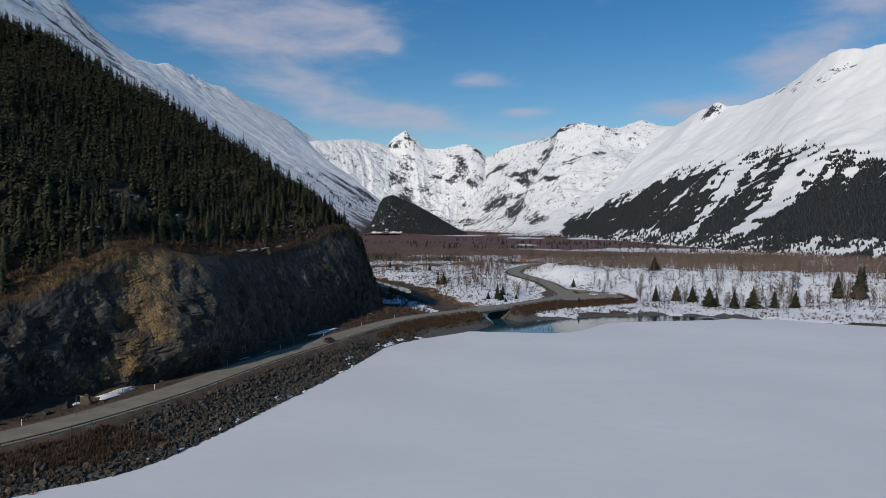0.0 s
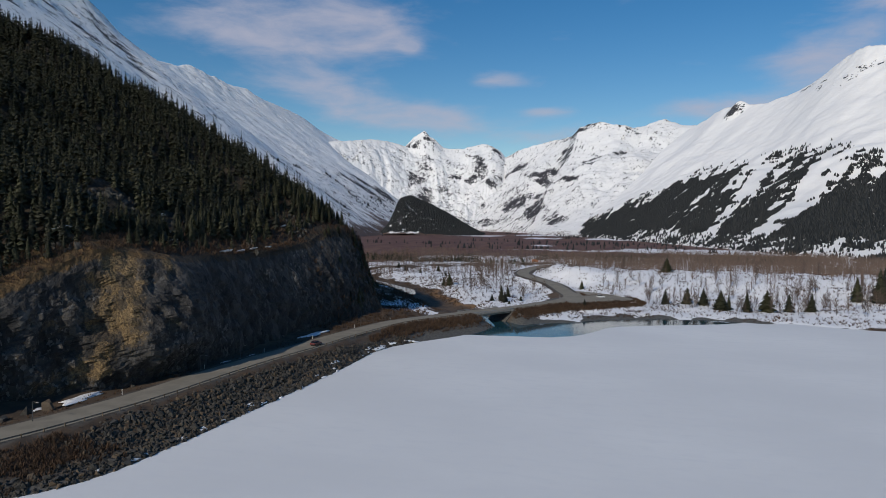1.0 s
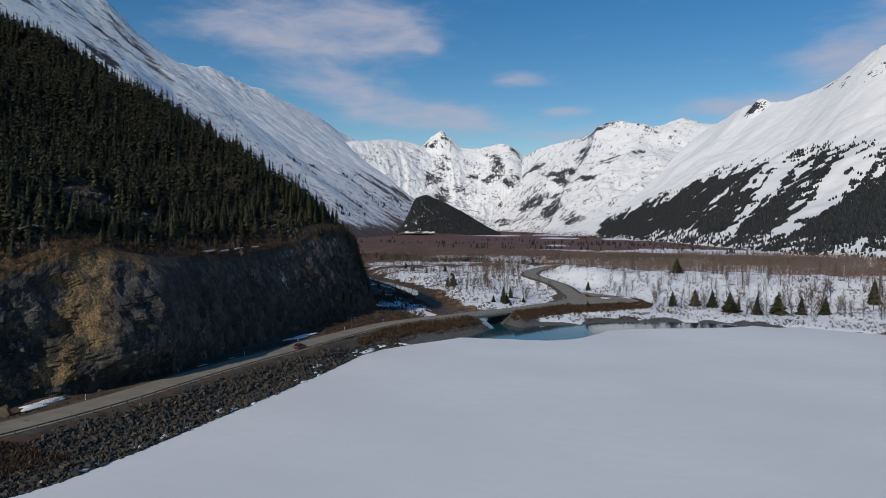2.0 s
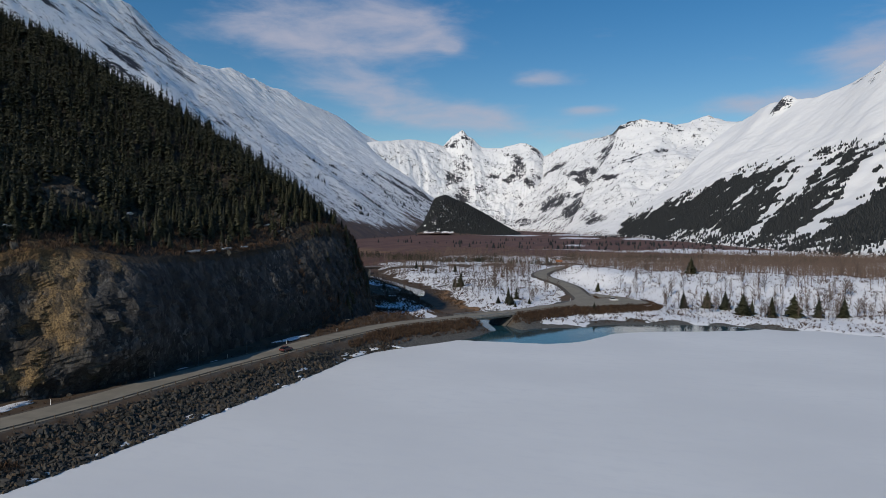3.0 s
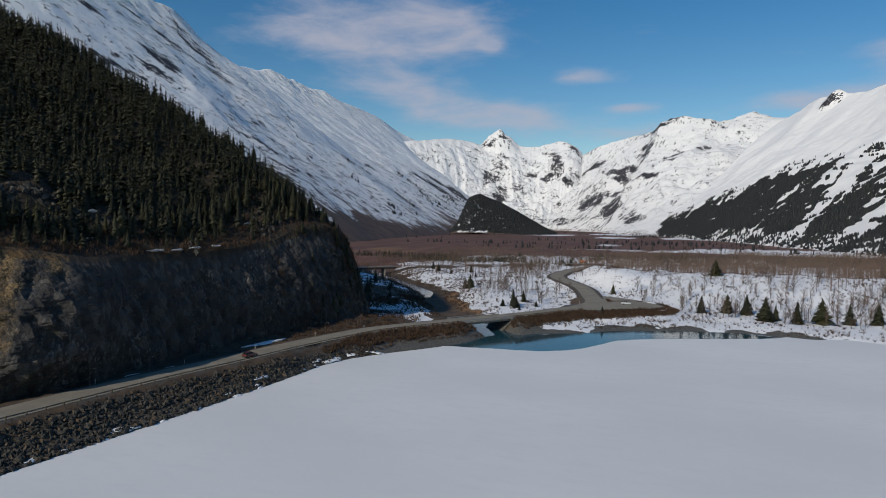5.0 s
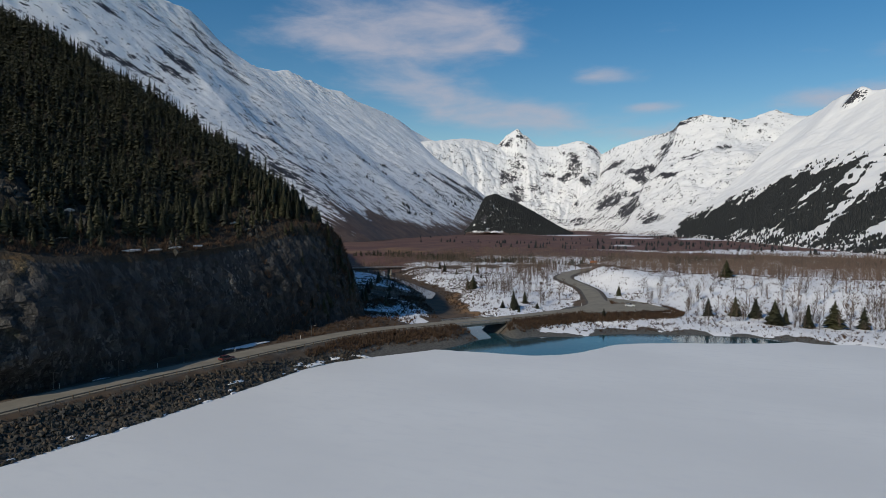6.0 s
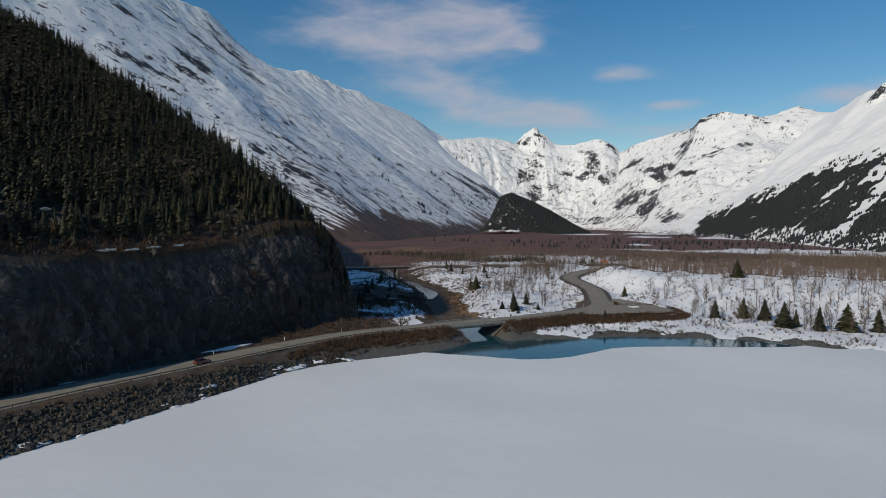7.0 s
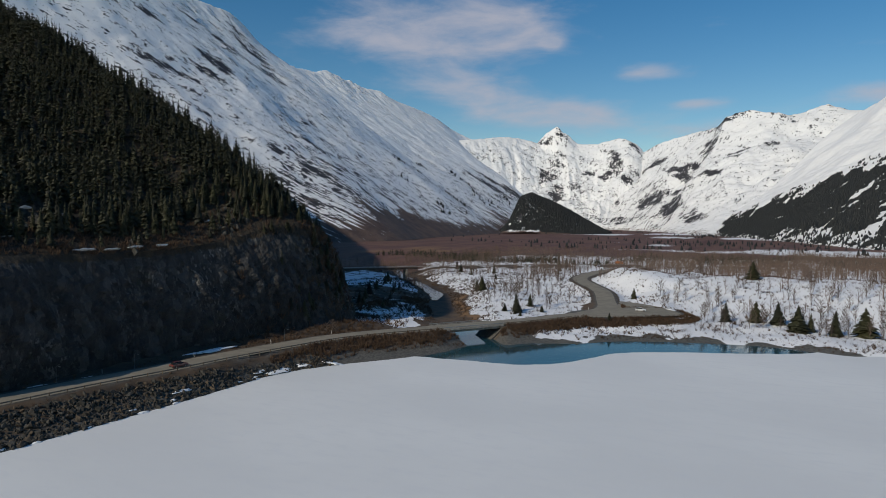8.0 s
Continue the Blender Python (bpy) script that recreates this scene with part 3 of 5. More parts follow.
# western snow is whitened by 7 percent to make up for its grazing sun
M_MT_LEFT, M_MT_BACK, M_MT_RIGHT = mat_mountain("snow_and_scree", 1.07), mat_mountain("high_snow"), mat_mountain("smooth_snowfield")
build_mountain(
    "mountain_west",
    [(-900, 200, 5), (-800, 600, 5), (-600, 950, 5), (-550, 1150, 5), (-590, 1320, 5), (-630, 1700, 5), (-700, 2280, 5), (-790, 2950, 5), (-860, 3400, 5), (-1050, 3650, 5)],
    [(-1500, 300, 560), (-1384, 674, 622), (-1450, 1144, 660), (-1586, 1436, 708), (-1770, 1740, 816), (-1791, 2000, 830), (-1796, 2142, 769), (-1795, 2294, 707), (-1865, 2454, 739),
     (-1976, 2634, 777), (-2052, 2988, 811), (-2040, 3489, 806), (-1955, 4010, 754), (-1928, 4268, 696), (-1834, 4372, 638), (-1708, 4336, 594)],
    640, 200, 0.92, 20, 3, M_MT_LEFT,
    lambda u, v, s, x, y, z, b: 0.19 + 0.07 * smooth(u, 0.48, 0.3) + 0.1 * smooth(s, 0.32, 0.5) + 0.18 * smooth(v, 0.5, 0.12) + 0.08 * b * smooth(u, 0.75, 0.3) - 0.16 * smooth(u, 0.42, 0.6) * smooth(v, 0.35, 0.8),
    lambda u, v, x, y, z: 0.95 - 1.0 * smooth(z + 60 * fbm(x / 120, y / 120, 3, 5), 12, 100),
    "steep snowy mountainside streaked with rock above brown scrub", crag=2.5, skew=1050.0, ribs=0.2, streaks=2.6, cones=[(-2052, 2988, 32, 230), (-2046, 3238, 14, 180), (-2040, 3489, 22, 160)],
    patches=[(0.231, 0.84, 85, 30, -50, 0.45), (0.345, 0.74, 200, 38, -60, 0.46), (0.392, 0.80, 230, 48, -95, 0.5), (0.375, 0.62, 70, 38, -60, 0.42), (0.276, 0.62, 85, 42, -50, 0.55), (0.255, 0.58, 100, 20, -40, 0.36),
             (0.214, 0.57, 120, 28, -25, 0.4), (0.32, 0.86, 90, 22, -60, 0.36), (0.67, 0.94, 420, 36, 0, 0.16), (0.28, 0.19, 190, 20, -50, 0.16), (0.482, 0.352, 100, 26, -50, 0.38), (0.305, 0.322, 70, 18, -45, 0.2),
             (0.761, 0.251, 130, 60, -40, 0.46), (0.853, 0.281, 110, 60, -40, 0.46), (0.740, 0.296, 90, 40, -40, 0.4), (0.81, 0.38, 150, 30, -40, 0.3)])
build_mountain(
    "mountain_north",
    [(-1300, 3300, 5), (-1080, 3420, 5), (-900, 3560, 5), (-720, 3500, 5), (-500, 3300, 5)],
    [(-1750, 3900, 560), (-1671, 4017, 575), (-1500, 4302, 619), (-1348, 4460, 592), (-1265, 4487, 598), (-1173, 4513, 598), (-1088, 4536, 583), (-940, 4571, 580), (-812, 4598, 615), (-730, 4562, 588), (-632, 4528, 537), (-520, 4440, 540)],
    300, 130, 0.6, 75, 11, M_MT_BACK,
    lambda u, v, s, x, y, z, b: 0.14 + 0.08 * smooth(s, 0.3, 0.5) + 0.18 * b + 0.12 * smooth(v, 0.35, 0.1),
    lambda u, v, x, y, z: 0.6 - 1.0 * smooth(z, 10, 60),
    "far snow-covered peaks closing the valley head", crag=5.0, ribs=0.8, streaks=1.2, cones=[(-1219, 4500, 105, 135)], sink=(0, 160),
    patches=[(0.54, 0.95, 50, 60, 0, 0.2), (0.46, 0.95, 60, 30, -20, 0.4), (0.525, 0.82, 60, 60, 0, 0.45), (0.47, 0.68, 80, 180, -20, 0.45), (0.505, 0.5, 70, 90, -20, 0.5), (0.40, 0.85, 70, 120, -20, 0.25),
             (0.85, 0.96, 90, 40, -30, 0.5), (0.775, 0.78, 50, 130, 15, 0.42), (0.66, 0.72, 60, 25, 15, 0.5), (0.735, 0.68, 70, 30, 15, 0.45), (0.9, 0.68, 80, 35, 25, 0.5), (0.86, 0.56, 70, 40, 25, 0.45), (0.6, 0.5, 90, 120, 20, 0.28)])
build_mountain(
    "mountain_northeast",
    [(-760, 3560, 5), (-616, 3413, 5), (-450, 3150, 5), (-333, 2955, 5), (-220, 2600, 5), (-60, 2250, 5), (150, 1900, 5)],
    [(-700, 4560, 560), (-632, 4528, 537), (-468, 4349, 553), (-320, 4164, 566), (-151, 3875, 562), (-106, 3777, 596), (13, 3731, 616), (164, 3680, 579), (266, 3775, 608), (349, 3770, 636), (432, 3762, 597), (584, 3744, 596), (900, 3500, 560)],
    360, 160, 0.75, 55, 23, M_MT_BACK,
    lambda u, v, s, x, y, z, b: 0.16 + 0.3 * smooth(s, 0.25, 0.5) + 0.18 * b * smooth(u, 0.9, 0.6) + 0.1 * smooth(v, 0.5, 0.2) * smooth(u, 0.8, 0.5),
    lambda u, v, x, y, z: 0.5 - 1.0 * smooth(z, 10, 50),
    "broad snowy mountain with dark rock bands", crag=5.0, ribs=0.25, streaks=1.3, sink=(30, 0),
    patches=[(0.136, 0.77, 120, 30, 20, 0.55), (0.284, 0.56, 90, 45, 20, 0.5), (0.365, 0.61, 150, 55, 25, 0.6), (0.35, 0.53, 120, 30, 15, 0.55), (0.415, 0.76, 90, 80, 30, 0.55), (0.40, 0.83, 130, 25, 20, 0.4),
             (0.53, 0.46, 130, 24, 12, 0.55), (0.545, 0.59, 110, 45, 25, 0.5), (0.465, 0.985, 120, 40, 0, 0.5), (0.62, 0.74, 60, 50, 20, 0.5), (0.55, 0.71, 140, 40, 20, 0.45), (0.245, 0.28, 150, 110, 25, 0.52),
             (0.39, 0.24, 120, 110, 25, 0.5), (0.36, 0.40, 140, 45, 20, 0.42), (0.59, 0.15, 140, 50, 10, 0.4), (0.136, 0.1, 170, 60, 0, 0.4)])
build_mountain(
    "mountain_east",
    [(-150, 2620, 5), (-20, 2150, 5), (120, 1700, 5), (220, 1300, 5), (310, 950, 5), (470, 600, 5), (900, 200, 5)],
    [(380, 3100, 470), (442, 2967, 496), (475, 2759, 508), (537, 2646, 502), (590, 2532, 488), (668, 2409, 512), (717, 2290, 549), (743, 2177, 570), (780, 2111, 570), (835, 2036, 557), (938, 1880, 538), (1064, 1695, 505), (1400, 1200, 450), (2000, 700, 400)],
    320, 140, 0.62, 32, 37, M_MT_RIGHT,
    lambda u, v, s, x, y, z, b: -0.25 + 0.3 * smooth(s, 0.25, 0.5),
    lambda u, v, x, y, z: 0.45 - 1.0 * smooth(z, 6, 30),
    "huge smooth snowfield with dark spruce on its lower flank", crag=4.0, ribs=0.4, streaks=1.3, cones=[(505, 2655, 30, 55)],
    patches=[(0.154, 0.96, 70, 50, 30, 0.42), (0.27, 0.965, 60, 35, 30, 0.55), (0.313, 0.905, 50, 30, -30, 0.5), (0.357, 0.89, 45, 40, 30, 0.5), (0.37, 0.92, 60, 25, 30, 0.5), (0.22, 0.93, 25, 12, 30, 0.6)])


# ---- headland: rock cliff over the road, wooded slope above ----
def lean_power(y):
    """How the cliff leans back: upright along the road, a slope at the nose."""
    return 2.2 - 1.35 * smooth(y, 245, 278)


def ridge_y(x):
    return np.interp(-np.asarray(x, float), [96, 120, 170, 300, 380, 900], [310, 306, 297, 287, 287, 380])


def hill_z(x, y):
    """The wooded slope above the cliff, with its ridge and far side."""
    x, y = np.asarray(x, float), np.asarray(y, float)
    over = np.maximum(y - ridge_y(x), 0)
    yy = y - over
    w = np.maximum(np.interp(y, CY, CX) - x, 0)
    brow = np.interp(yy, CY, CZ)
    brow = brow + (np.interp(np.minimum(yy, 281), CY, CZ) - brow) * smooth(w, 10, 55)
    z = brow + 0.55 * w
    z = z + smooth(w, 2, 25) * (fbm(x / 34, y / 34, 4, 14) * 9 + fbm(x / 9, y / 9, 3, 15) * 2)
    return np.where(over > 0, np.minimum(z, z - over * 0.75), z)


def build_headland():
    nf, nc = len(FOOT), 84
    # walls of the cliff: blocks split by upright joints
    t = np.linspace(0, 1, nc)
    top = np.stack([np.interp(FOOT[:, 1], CY, CX), FOOT[:, 1], np.interp(FOOT[:, 1], CY, CZ)], 1)
    sx = np.cumsum(np.r_[0, np.linalg.norm(np.diff(FOOT, axis=0), axis=1)])[:, None]
    lean = t[None] ** lean_power(FOOT[:, None, 1])
    X = FOOT[:, None, 0] + (top[:, None, 0] - FOOT[:, None, 0]) * lean
    Y = np.repeat(FOOT[:, None, 1], nc, 1)
    Z = 2.0 + (top[:, None, 2] - 2.0) * t[None]
    S = np.broadcast_to(sx, X.shape)
    env = np.sin(np.pi * np.clip(t, 0.0, 1)) ** 0.5
    tilt = S + Z * 0.25
    blocks = np.floor((vnoise(tilt / 3.6, Z / 15, 51) + 0.5) * 5) / 5 - 0.4
    blocks2 = np.floor((vnoise((tilt + Z * 0.35) / 1.5, Z / 6.5, 52) + 0.5) * 4) / 4 - 0.4
    out = fbm(S / 26, Z / 30, 4, 53) * 4.5 + (blocks * 2.4 + blocks2 * 1.5) * 0.75 + fbm(S / 2.0, Z / 2.0, 3, 54) * 1.0
    joint = np.floor((vnoise((S - Z * 0.6) / 2.3, (Z + S * 0.3) / 3.4, 57) + 0.5) * 4) / 4 - 0.4
    out = out + 2.6 * joint * smooth(Y, 175, 150) + 0.9 * joint
    # a buttress that turns towards the south
    q = Y - (150 + (Z - 9) * 0.5)
    out = out + 7.0 * smooth(q, -18, 0) * smooth(q, 30, 2) * smooth(Z, 3, 14) - 1.5 * smooth(q, -34, -20) * smooth(q, -8, -18)
    stain = 0.8 * np.exp(-((q + 12) / 5) ** 2) * smooth(Z, 5, 9) + 0.8 * np.exp(-(q / 3.0) ** 2) * smooth(Z, 26, 32) + 0.45 * smooth(Z, 25, 34) * smooth(Y, 158, 140) + 0.2 * smooth(Y, 165, 150)
    dx, dy = np.gradient(FOOT[:, 0]), np.gradient(FOOT[:, 1])
    ln = np.hypot(dx, dy)
    nx, ny = (dy / ln)[:, None], (-dx / ln)[:, None]
    X = X + nx * out * env[None]
    Y = Y + ny * out * env[None] * 0.8
    P = [np.stack([X, Y, Z], -1)]
    # slope above
    w = np.concatenate([[0], np.linspace(1.2, 60, 40), np.linspace(63, 240, 50), np.linspace(250, 900, 24)])
    HY = np.repeat(FOOT[:, None, 1], len(w), 1)
    HX = top[:, None, 0] - w[None]
    HZ = hill_z(HX, HY)
    P.append(np.stack([HX, HY, HZ], -1))
    # far side, down to the creek
    k = np.linspace(0, 1, 40)
    rx = -111 - w
    ry = 325 + k[None] * (5 + 0.62 * w[:, None])
    NX = np.repeat(rx[:, None], 40, 1) - k[None] * 6
    start = hill_z(rx, np.full_like(rx, 325.0))[:, None]
    NZ = start + (0.3 - start) * (k[None] ** 0.9) + fbm(NX / 20, ry / 20, 4, 61) * 4 * np.sin(np.pi * k)[None]
    P.append(np.stack([NX, ry, NZ], -1))
    verts, faces, turf, base = [], [], [], 0
    for q, p in enumerate(P):
        f = grid_faces(p.shape[0], p.shape[1]) + base
        faces.append(f)
        verts.append(p.reshape(-1, 3))
        base += p.shape[0] * p.shape[1]
        if q == 0:
            tf = np.broadcast_to(smooth(t, 0.86, 1.0)[None] * 0.75, p.shape[:2]) + 0.5 * smooth(p[..., 1], 262, 285)
        else:
            tf = np.full(p.shape[:2], 0.95)
        turf.append(tf.ravel())
    me = mesh_of("headland", np.vstack(verts), np.vstack(faces), False)
    attribute(me, "turf", np.concatenate(turf))
    attribute(me, "stain", np.r_[stain.ravel(), 0.6 * smooth(P[1][..., 1], 165, 150).ravel() * smooth(np.broadcast_to(w, P[1].shape[:2]).ravel(), 14, 5), np.zeros(P[2][..., 0].size)])
    thing("headland", me, M_CLIFF, "dark fractured rock cliff and steep hillside above the road", "cliff", kind="structure")


build_headland()


# ---- road ----
def ribbon(line, half):
    d = np.gradient(line[:, :2], axis=0)
    d /= np.linalg.norm(d, axis=1, keepdims=True)
    n = np.stack([d[:, 1], -d[:, 0]], 1)
    offs = np.array([-half, -half * 0.5, 0, half * 0.5, half])
    P = line[:, None, :2] + n[:, None] * offs[None, :, None]
    Z = line[:, None, 2:3] + (np.array([-0.06, 0.0, 0.04, 0.0, -0.06]))[None, :, None]
    return np.concatenate([P, Z], -1)


def build_road():
    p = ribbon(ROAD, 4.6)
    me = mesh_of("road", p.reshape(-1, 3), grid_faces(p.shape[0], 5)[:, ::-1])
    thing("road", me, M_ROAD, "dusty grey two-lane asphalt road along the lake", "road", kind="structure")
    p = ribbon(ROAD_TWO, 3.6)
    me = mesh_of("far_road", p.reshape(-1, 3), grid_faces(p.shape[0], 5)[:, ::-1])
    thing("road", me, M_ROAD, "grey side road crossing the valley", "road", kind="structure")
    # pull-out: a fan of gravel beside the bend
    edge = spline([(-16, 338), (-6, 346), (10, 357), (28, 370), (31, 377), (26, 388), (15, 402), (2, 410), (-6, 412)], 2)
    mid = np.array([[-6.0, 378.0]])
    rows = np.stack([mid + (edge[:, :2] - mid) * s for s in (0.0, 0.35, 0.7, 1.0)], 1)
    z = np.full(rows.shape[:2] + (1,), ROAD_Z - 0.035)
    me = mesh_of("pullout", np.concatenate([rows, z], -1).reshape(-1, 3), grid_faces(rows.shape[0], 4)[:, ::-1])
    thing("pavement", me, M_ROAD, "bare grey parking pull-out at the bend", "parking area", kind="structure")


build_road()

# ---- trees ----
def spruce_arrays(rs, tiers, per, slim=0.2):
    """Crown of a spruce of height 1: whorls of drooping, ragged boughs. Returns vertices and triangles."""
    V, F = [], []
    turn = rs.rand() * 6.3
    for k in range(tiers):
        h = 0.05 + 0.93 * (k / tiers) ** 0.92
        reach = slim * (1 - h) ** 0.82 * (0.9 + 0.2 * rs.rand()) + 0.008
        n = max(4, int(per * (1 - 0.55 * h)))
        for j in range(n):
            a = turn + 6.283 * (j + rs.rand() * 0.8) / n
            r = reach * (0.45 + 0.75 * rs.rand())
            droop = 0.30 * r + 0.015 * rs.rand()
            ca, sa = math.cos(a), math.sin(a)
            wd = r * (0.30 + 0.2 * rs.rand())
            z = h + 2.6 / tiers * (rs.rand() - 0.5)
            lift = 0.03 + 0.2 * r
            i = len(V)
            V += [(0, 0, z + lift), (ca * r * 0.55 - sa * wd, sa * r * 0.55 + ca * wd, z - droop * 0.3),
                  (ca * r * 0.55 + sa * wd, sa * r * 0.55 - ca * wd, z - droop * 0.3), (ca * r, sa * r, z - droop)]
            F += [(i, i + 2, i + 1), (i + 1, i + 2, i + 3)]
        turn += 1.1
    i = len(V)
    V += [(0.01, 0, 0.93), (-0.006, 0.009, 0.93), (-0.006, -0.009, 0.93), (0, 0, 1.0)]
    F += [(i, i + 1, i + 3), (i + 1, i + 2, i + 3), (i + 2, i, i + 3)]
    return np.array(V), np.array(F)


def bare_arrays(rs, limbs, twigs, spread=0.26):
    """Limbs and twigs of a leafless tree of height 1, each a thin three-sided spike."""
    V, F = [], []

    def spike(a, b, r):
        a, b = np.array(a), np.array(b)
        d = (b - a) / (np.linalg.norm(b - a) + 1e-9)
        s = np.cross(d, (0.3, 0.5, 0.8))
        s /= np.linalg.norm(s) + 1e-9
        q = np.cross(d, s)
        i = len(V)
        for g in (0, 2.09, 4.19):
            V.append(a + r * (math.cos(g) * s + math.sin(g) * q))
        V.append(b)
        F.extend([(i, i + 1, i + 3), (i + 1, i + 2, i + 3), (i + 2, i, i + 3)])

    lean = (rs.rand(2) - 0.5) * 0.12
    for k in range(limbs):
        h = 0.12 + 0.75 * (k + rs.rand()) / limbs
        a = k * 2.4 + rs.rand()
        out = spread * (0.5 + 0.6 * rs.rand()) * (1 - 0.6 * h)
        base = (lean[0] * h, lean[1] * h, h)
        tip = (base[0] + math.cos(a) * out, base[1] + math.sin(a) * out, min(h + out * (0.9 + 0.7 * rs.rand()), 1.0))
        spike(base, tip, 0.011)
        for _ in range(twigs):
            t = 0.3 + 0.6 * rs.rand()
            p = [base[c] + (tip[c] - base[c]) * t for c in range(3)]
            b = a + (rs.rand() - 0.5) * 2.4
            l = 0.07 + 0.09 * rs.rand()
            spike(p, (p[0] + math.cos(b) * l * 0.7, p[1] + math.sin(b) * l * 0.7, p[2] + l * (0.4 + 0.8 * rs.rand())), 0.007)
    return np.array(V), np.array(F)


def tuft_arrays(rs, stems=12):
    """A leafless shrub of height 1: stems fanning from one root."""
    V, F = [], []
    for k in range(stems):
        a, o = rs.rand() * 6.28, 0.15 + 0.55 * rs.rand()
        h = 0.55 + 0.45 * rs.rand()
        x, y = math.cos(a) * o, math.sin(a) * o
        b = rs.rand() * 6.28
        i = len(V)
        V += [(x * 0.2 + 0.05 * math.cos(b), y * 0.2 + 0.05 * math.sin(b), 0), (x * 0.2 - 0.05 * math.cos(b), y * 0.2 - 0.05 * math.sin(b), 0),
              (x * 0.8 + 0.09 * math.cos(b), y * 0.8 + 0.09 * math.sin(b), h * 0.7), (x, y, h)]
        F += [(i, i + 1, i + 2), (i, i + 2, i + 3)]
    return np.array(V), np.array(F)


def scatter(shapes, places, rs):
    """Joins copies of the shapes (vertices, triangles) at places (x, y, z, height, width share)."""
    places = np.asarray(places, float)
    pick, turn = rs.randint(len(shapes), size=len(places)), rs.rand(len(places)) * 6.283
    VV, FF, base = [], [], 0
    for q, (V, F) in enumerate(shapes):
        x, y, z, h, w = places[pick == q].T[:, :, None]
        c, s = np.cos(turn[pick == q])[:, None] * h * w, np.sin(turn[pick == q])[:, None] * h * w
        P = np.stack([x + V[None, :, 0] * c - V[None, :, 1] * s, y + V[None, :, 0] * s + V[None, :, 1] * c, z + V[None, :, 2] * h], -1)
        VV.append(P.reshape(-1, 3))
        FF.append((F[None] + base + len(V) * np.arange(len(P))[:, None, None]).reshape(-1, F.shape[1]))
        base += len(P) * len(V)
    return np.vstack(VV), np.vstack(FF)


def cone_normals(V, rs, lift=0.55):
    """Normals that point out of a conifer's crown and a little up, uneven from bough to bough."""
    d = np.hypot(V[:, 0], V[:, 1])[:, None] + 1e-6
    n = np.concatenate([V[:, :2] / d, np.full((len(V), 1), lift)], 1)
    n[d[:, 0] < 0.004] = (0, 0, 1)
    n = n + rs.normal(0, 0.3, n.shape)
    return n / np.linalg.norm(n, axis=1, keepdims=True)


def soft_crown(me, normals):
    me.polygons.foreach_set("use_smooth", np.ones(len(me.polygons), bool))
    me.normals_split_custom_set_from_vertices(normals.astype(np.float32))


def stuff(name, shapes, places, mat, label, category, seed=1, soft=False):
    V, F = scatter(shapes, places, np.random.RandomState(seed))
    me = mesh_of(name, V, F, False)
    if soft:
        rs = np.random.RandomState(seed)
        N, _ = scatter([(cone_normals(v, rs), f) for v, f in shapes], np.asarray(places) * (0, 0, 0, 0, 0) + (0, 0, 0, 1, 1), np.random.RandomState(seed))
        soft_crown(me, N)
    return thing(name, me, mat, label, category, kind="stuff")


def tree_master(name, arrays, mat, slim_trunk=0.016, crown_name="crown", whole=1.0):
    """An Empty with a tapered trunk and a crown, of height 1."""
    root = new(name)
    bm = bmesh.new()
    rod(bm, (0, 0, -0.06), (0, 0, whole), slim_trunk, 0.002, 6)
    part("trunk", bm, M_BARK, root)
    me = mesh_of(crown_name, arrays[0], arrays[1], False)
    if mat == M_SPRUCE:
        soft_crown(me, cone_normals(arrays[0], np.random.RandomState(3)))
    me.materials.append(mat)
    ob = new(crown_name, me)
    ob.parent = root
    return root


RS = np.random.RandomState(11)
SPRUCE_FINE = [tree_master("spruce_tree", spruce_arrays(RS, 34, 13, s), M_SPRUCE, 0.018, "crown", 0.97) for s in (0.17, 0.20, 0.23, 0.25, 0.28)]
SPRUCE_FAR = [spruce_arrays(RS, 13, 8, s) for s in (0.15, 0.18, 0.2, 0.22, 0.25)]
SPRUCE_TINY = [spruce_arrays(RS, 7, 6, s) for s in (0.22, 0.25, 0.28)]
BARE_FINE = [tree_master("bare_tree", bare_arrays(RS, 18, 6, s), M_TWIG, 0.012, "crown", 0.95) for s in (0.22, 0.28, 0.34)]


def with_trunk(a, r=0.011):
    V, F = a
    i = len(V)
    extra = np.array([(r, 0, -0.03), (-r / 2, r * 0.87, -0.03), (-r / 2, -r * 0.87, -0.03), (0, 0, 0.95)])
    return np.vstack([V, extra]), np.vstack([F, np.array([(i, i + 1, i + 3), (i + 1, i + 2, i + 3), (i + 2, i, i + 3)])])


BARE_FAR = [with_trunk(bare_arrays(RS, 9, 2, s), 0.02) for s in (0.25, 0.32, 0.38)]
TUFTS = [tuft_arrays(RS) for _ in range(5)]
TUFTS_FINE = [bare_arrays(RS, 6, 2, 0.75) for _ in range(4)]


def plant(masters, x, y, z, h, w, rs, label, group):
    m = masters[rs.randint(len(masters))]
    ob = copy_thing(m, Matrix())
    ob.matrix_basis = Matrix.LocRotScale((x, y, z), Euler((0, 0, rs.rand() * 6.28)), (h * w, h * w, h))
    return tagged(ob, label, "tree", group)


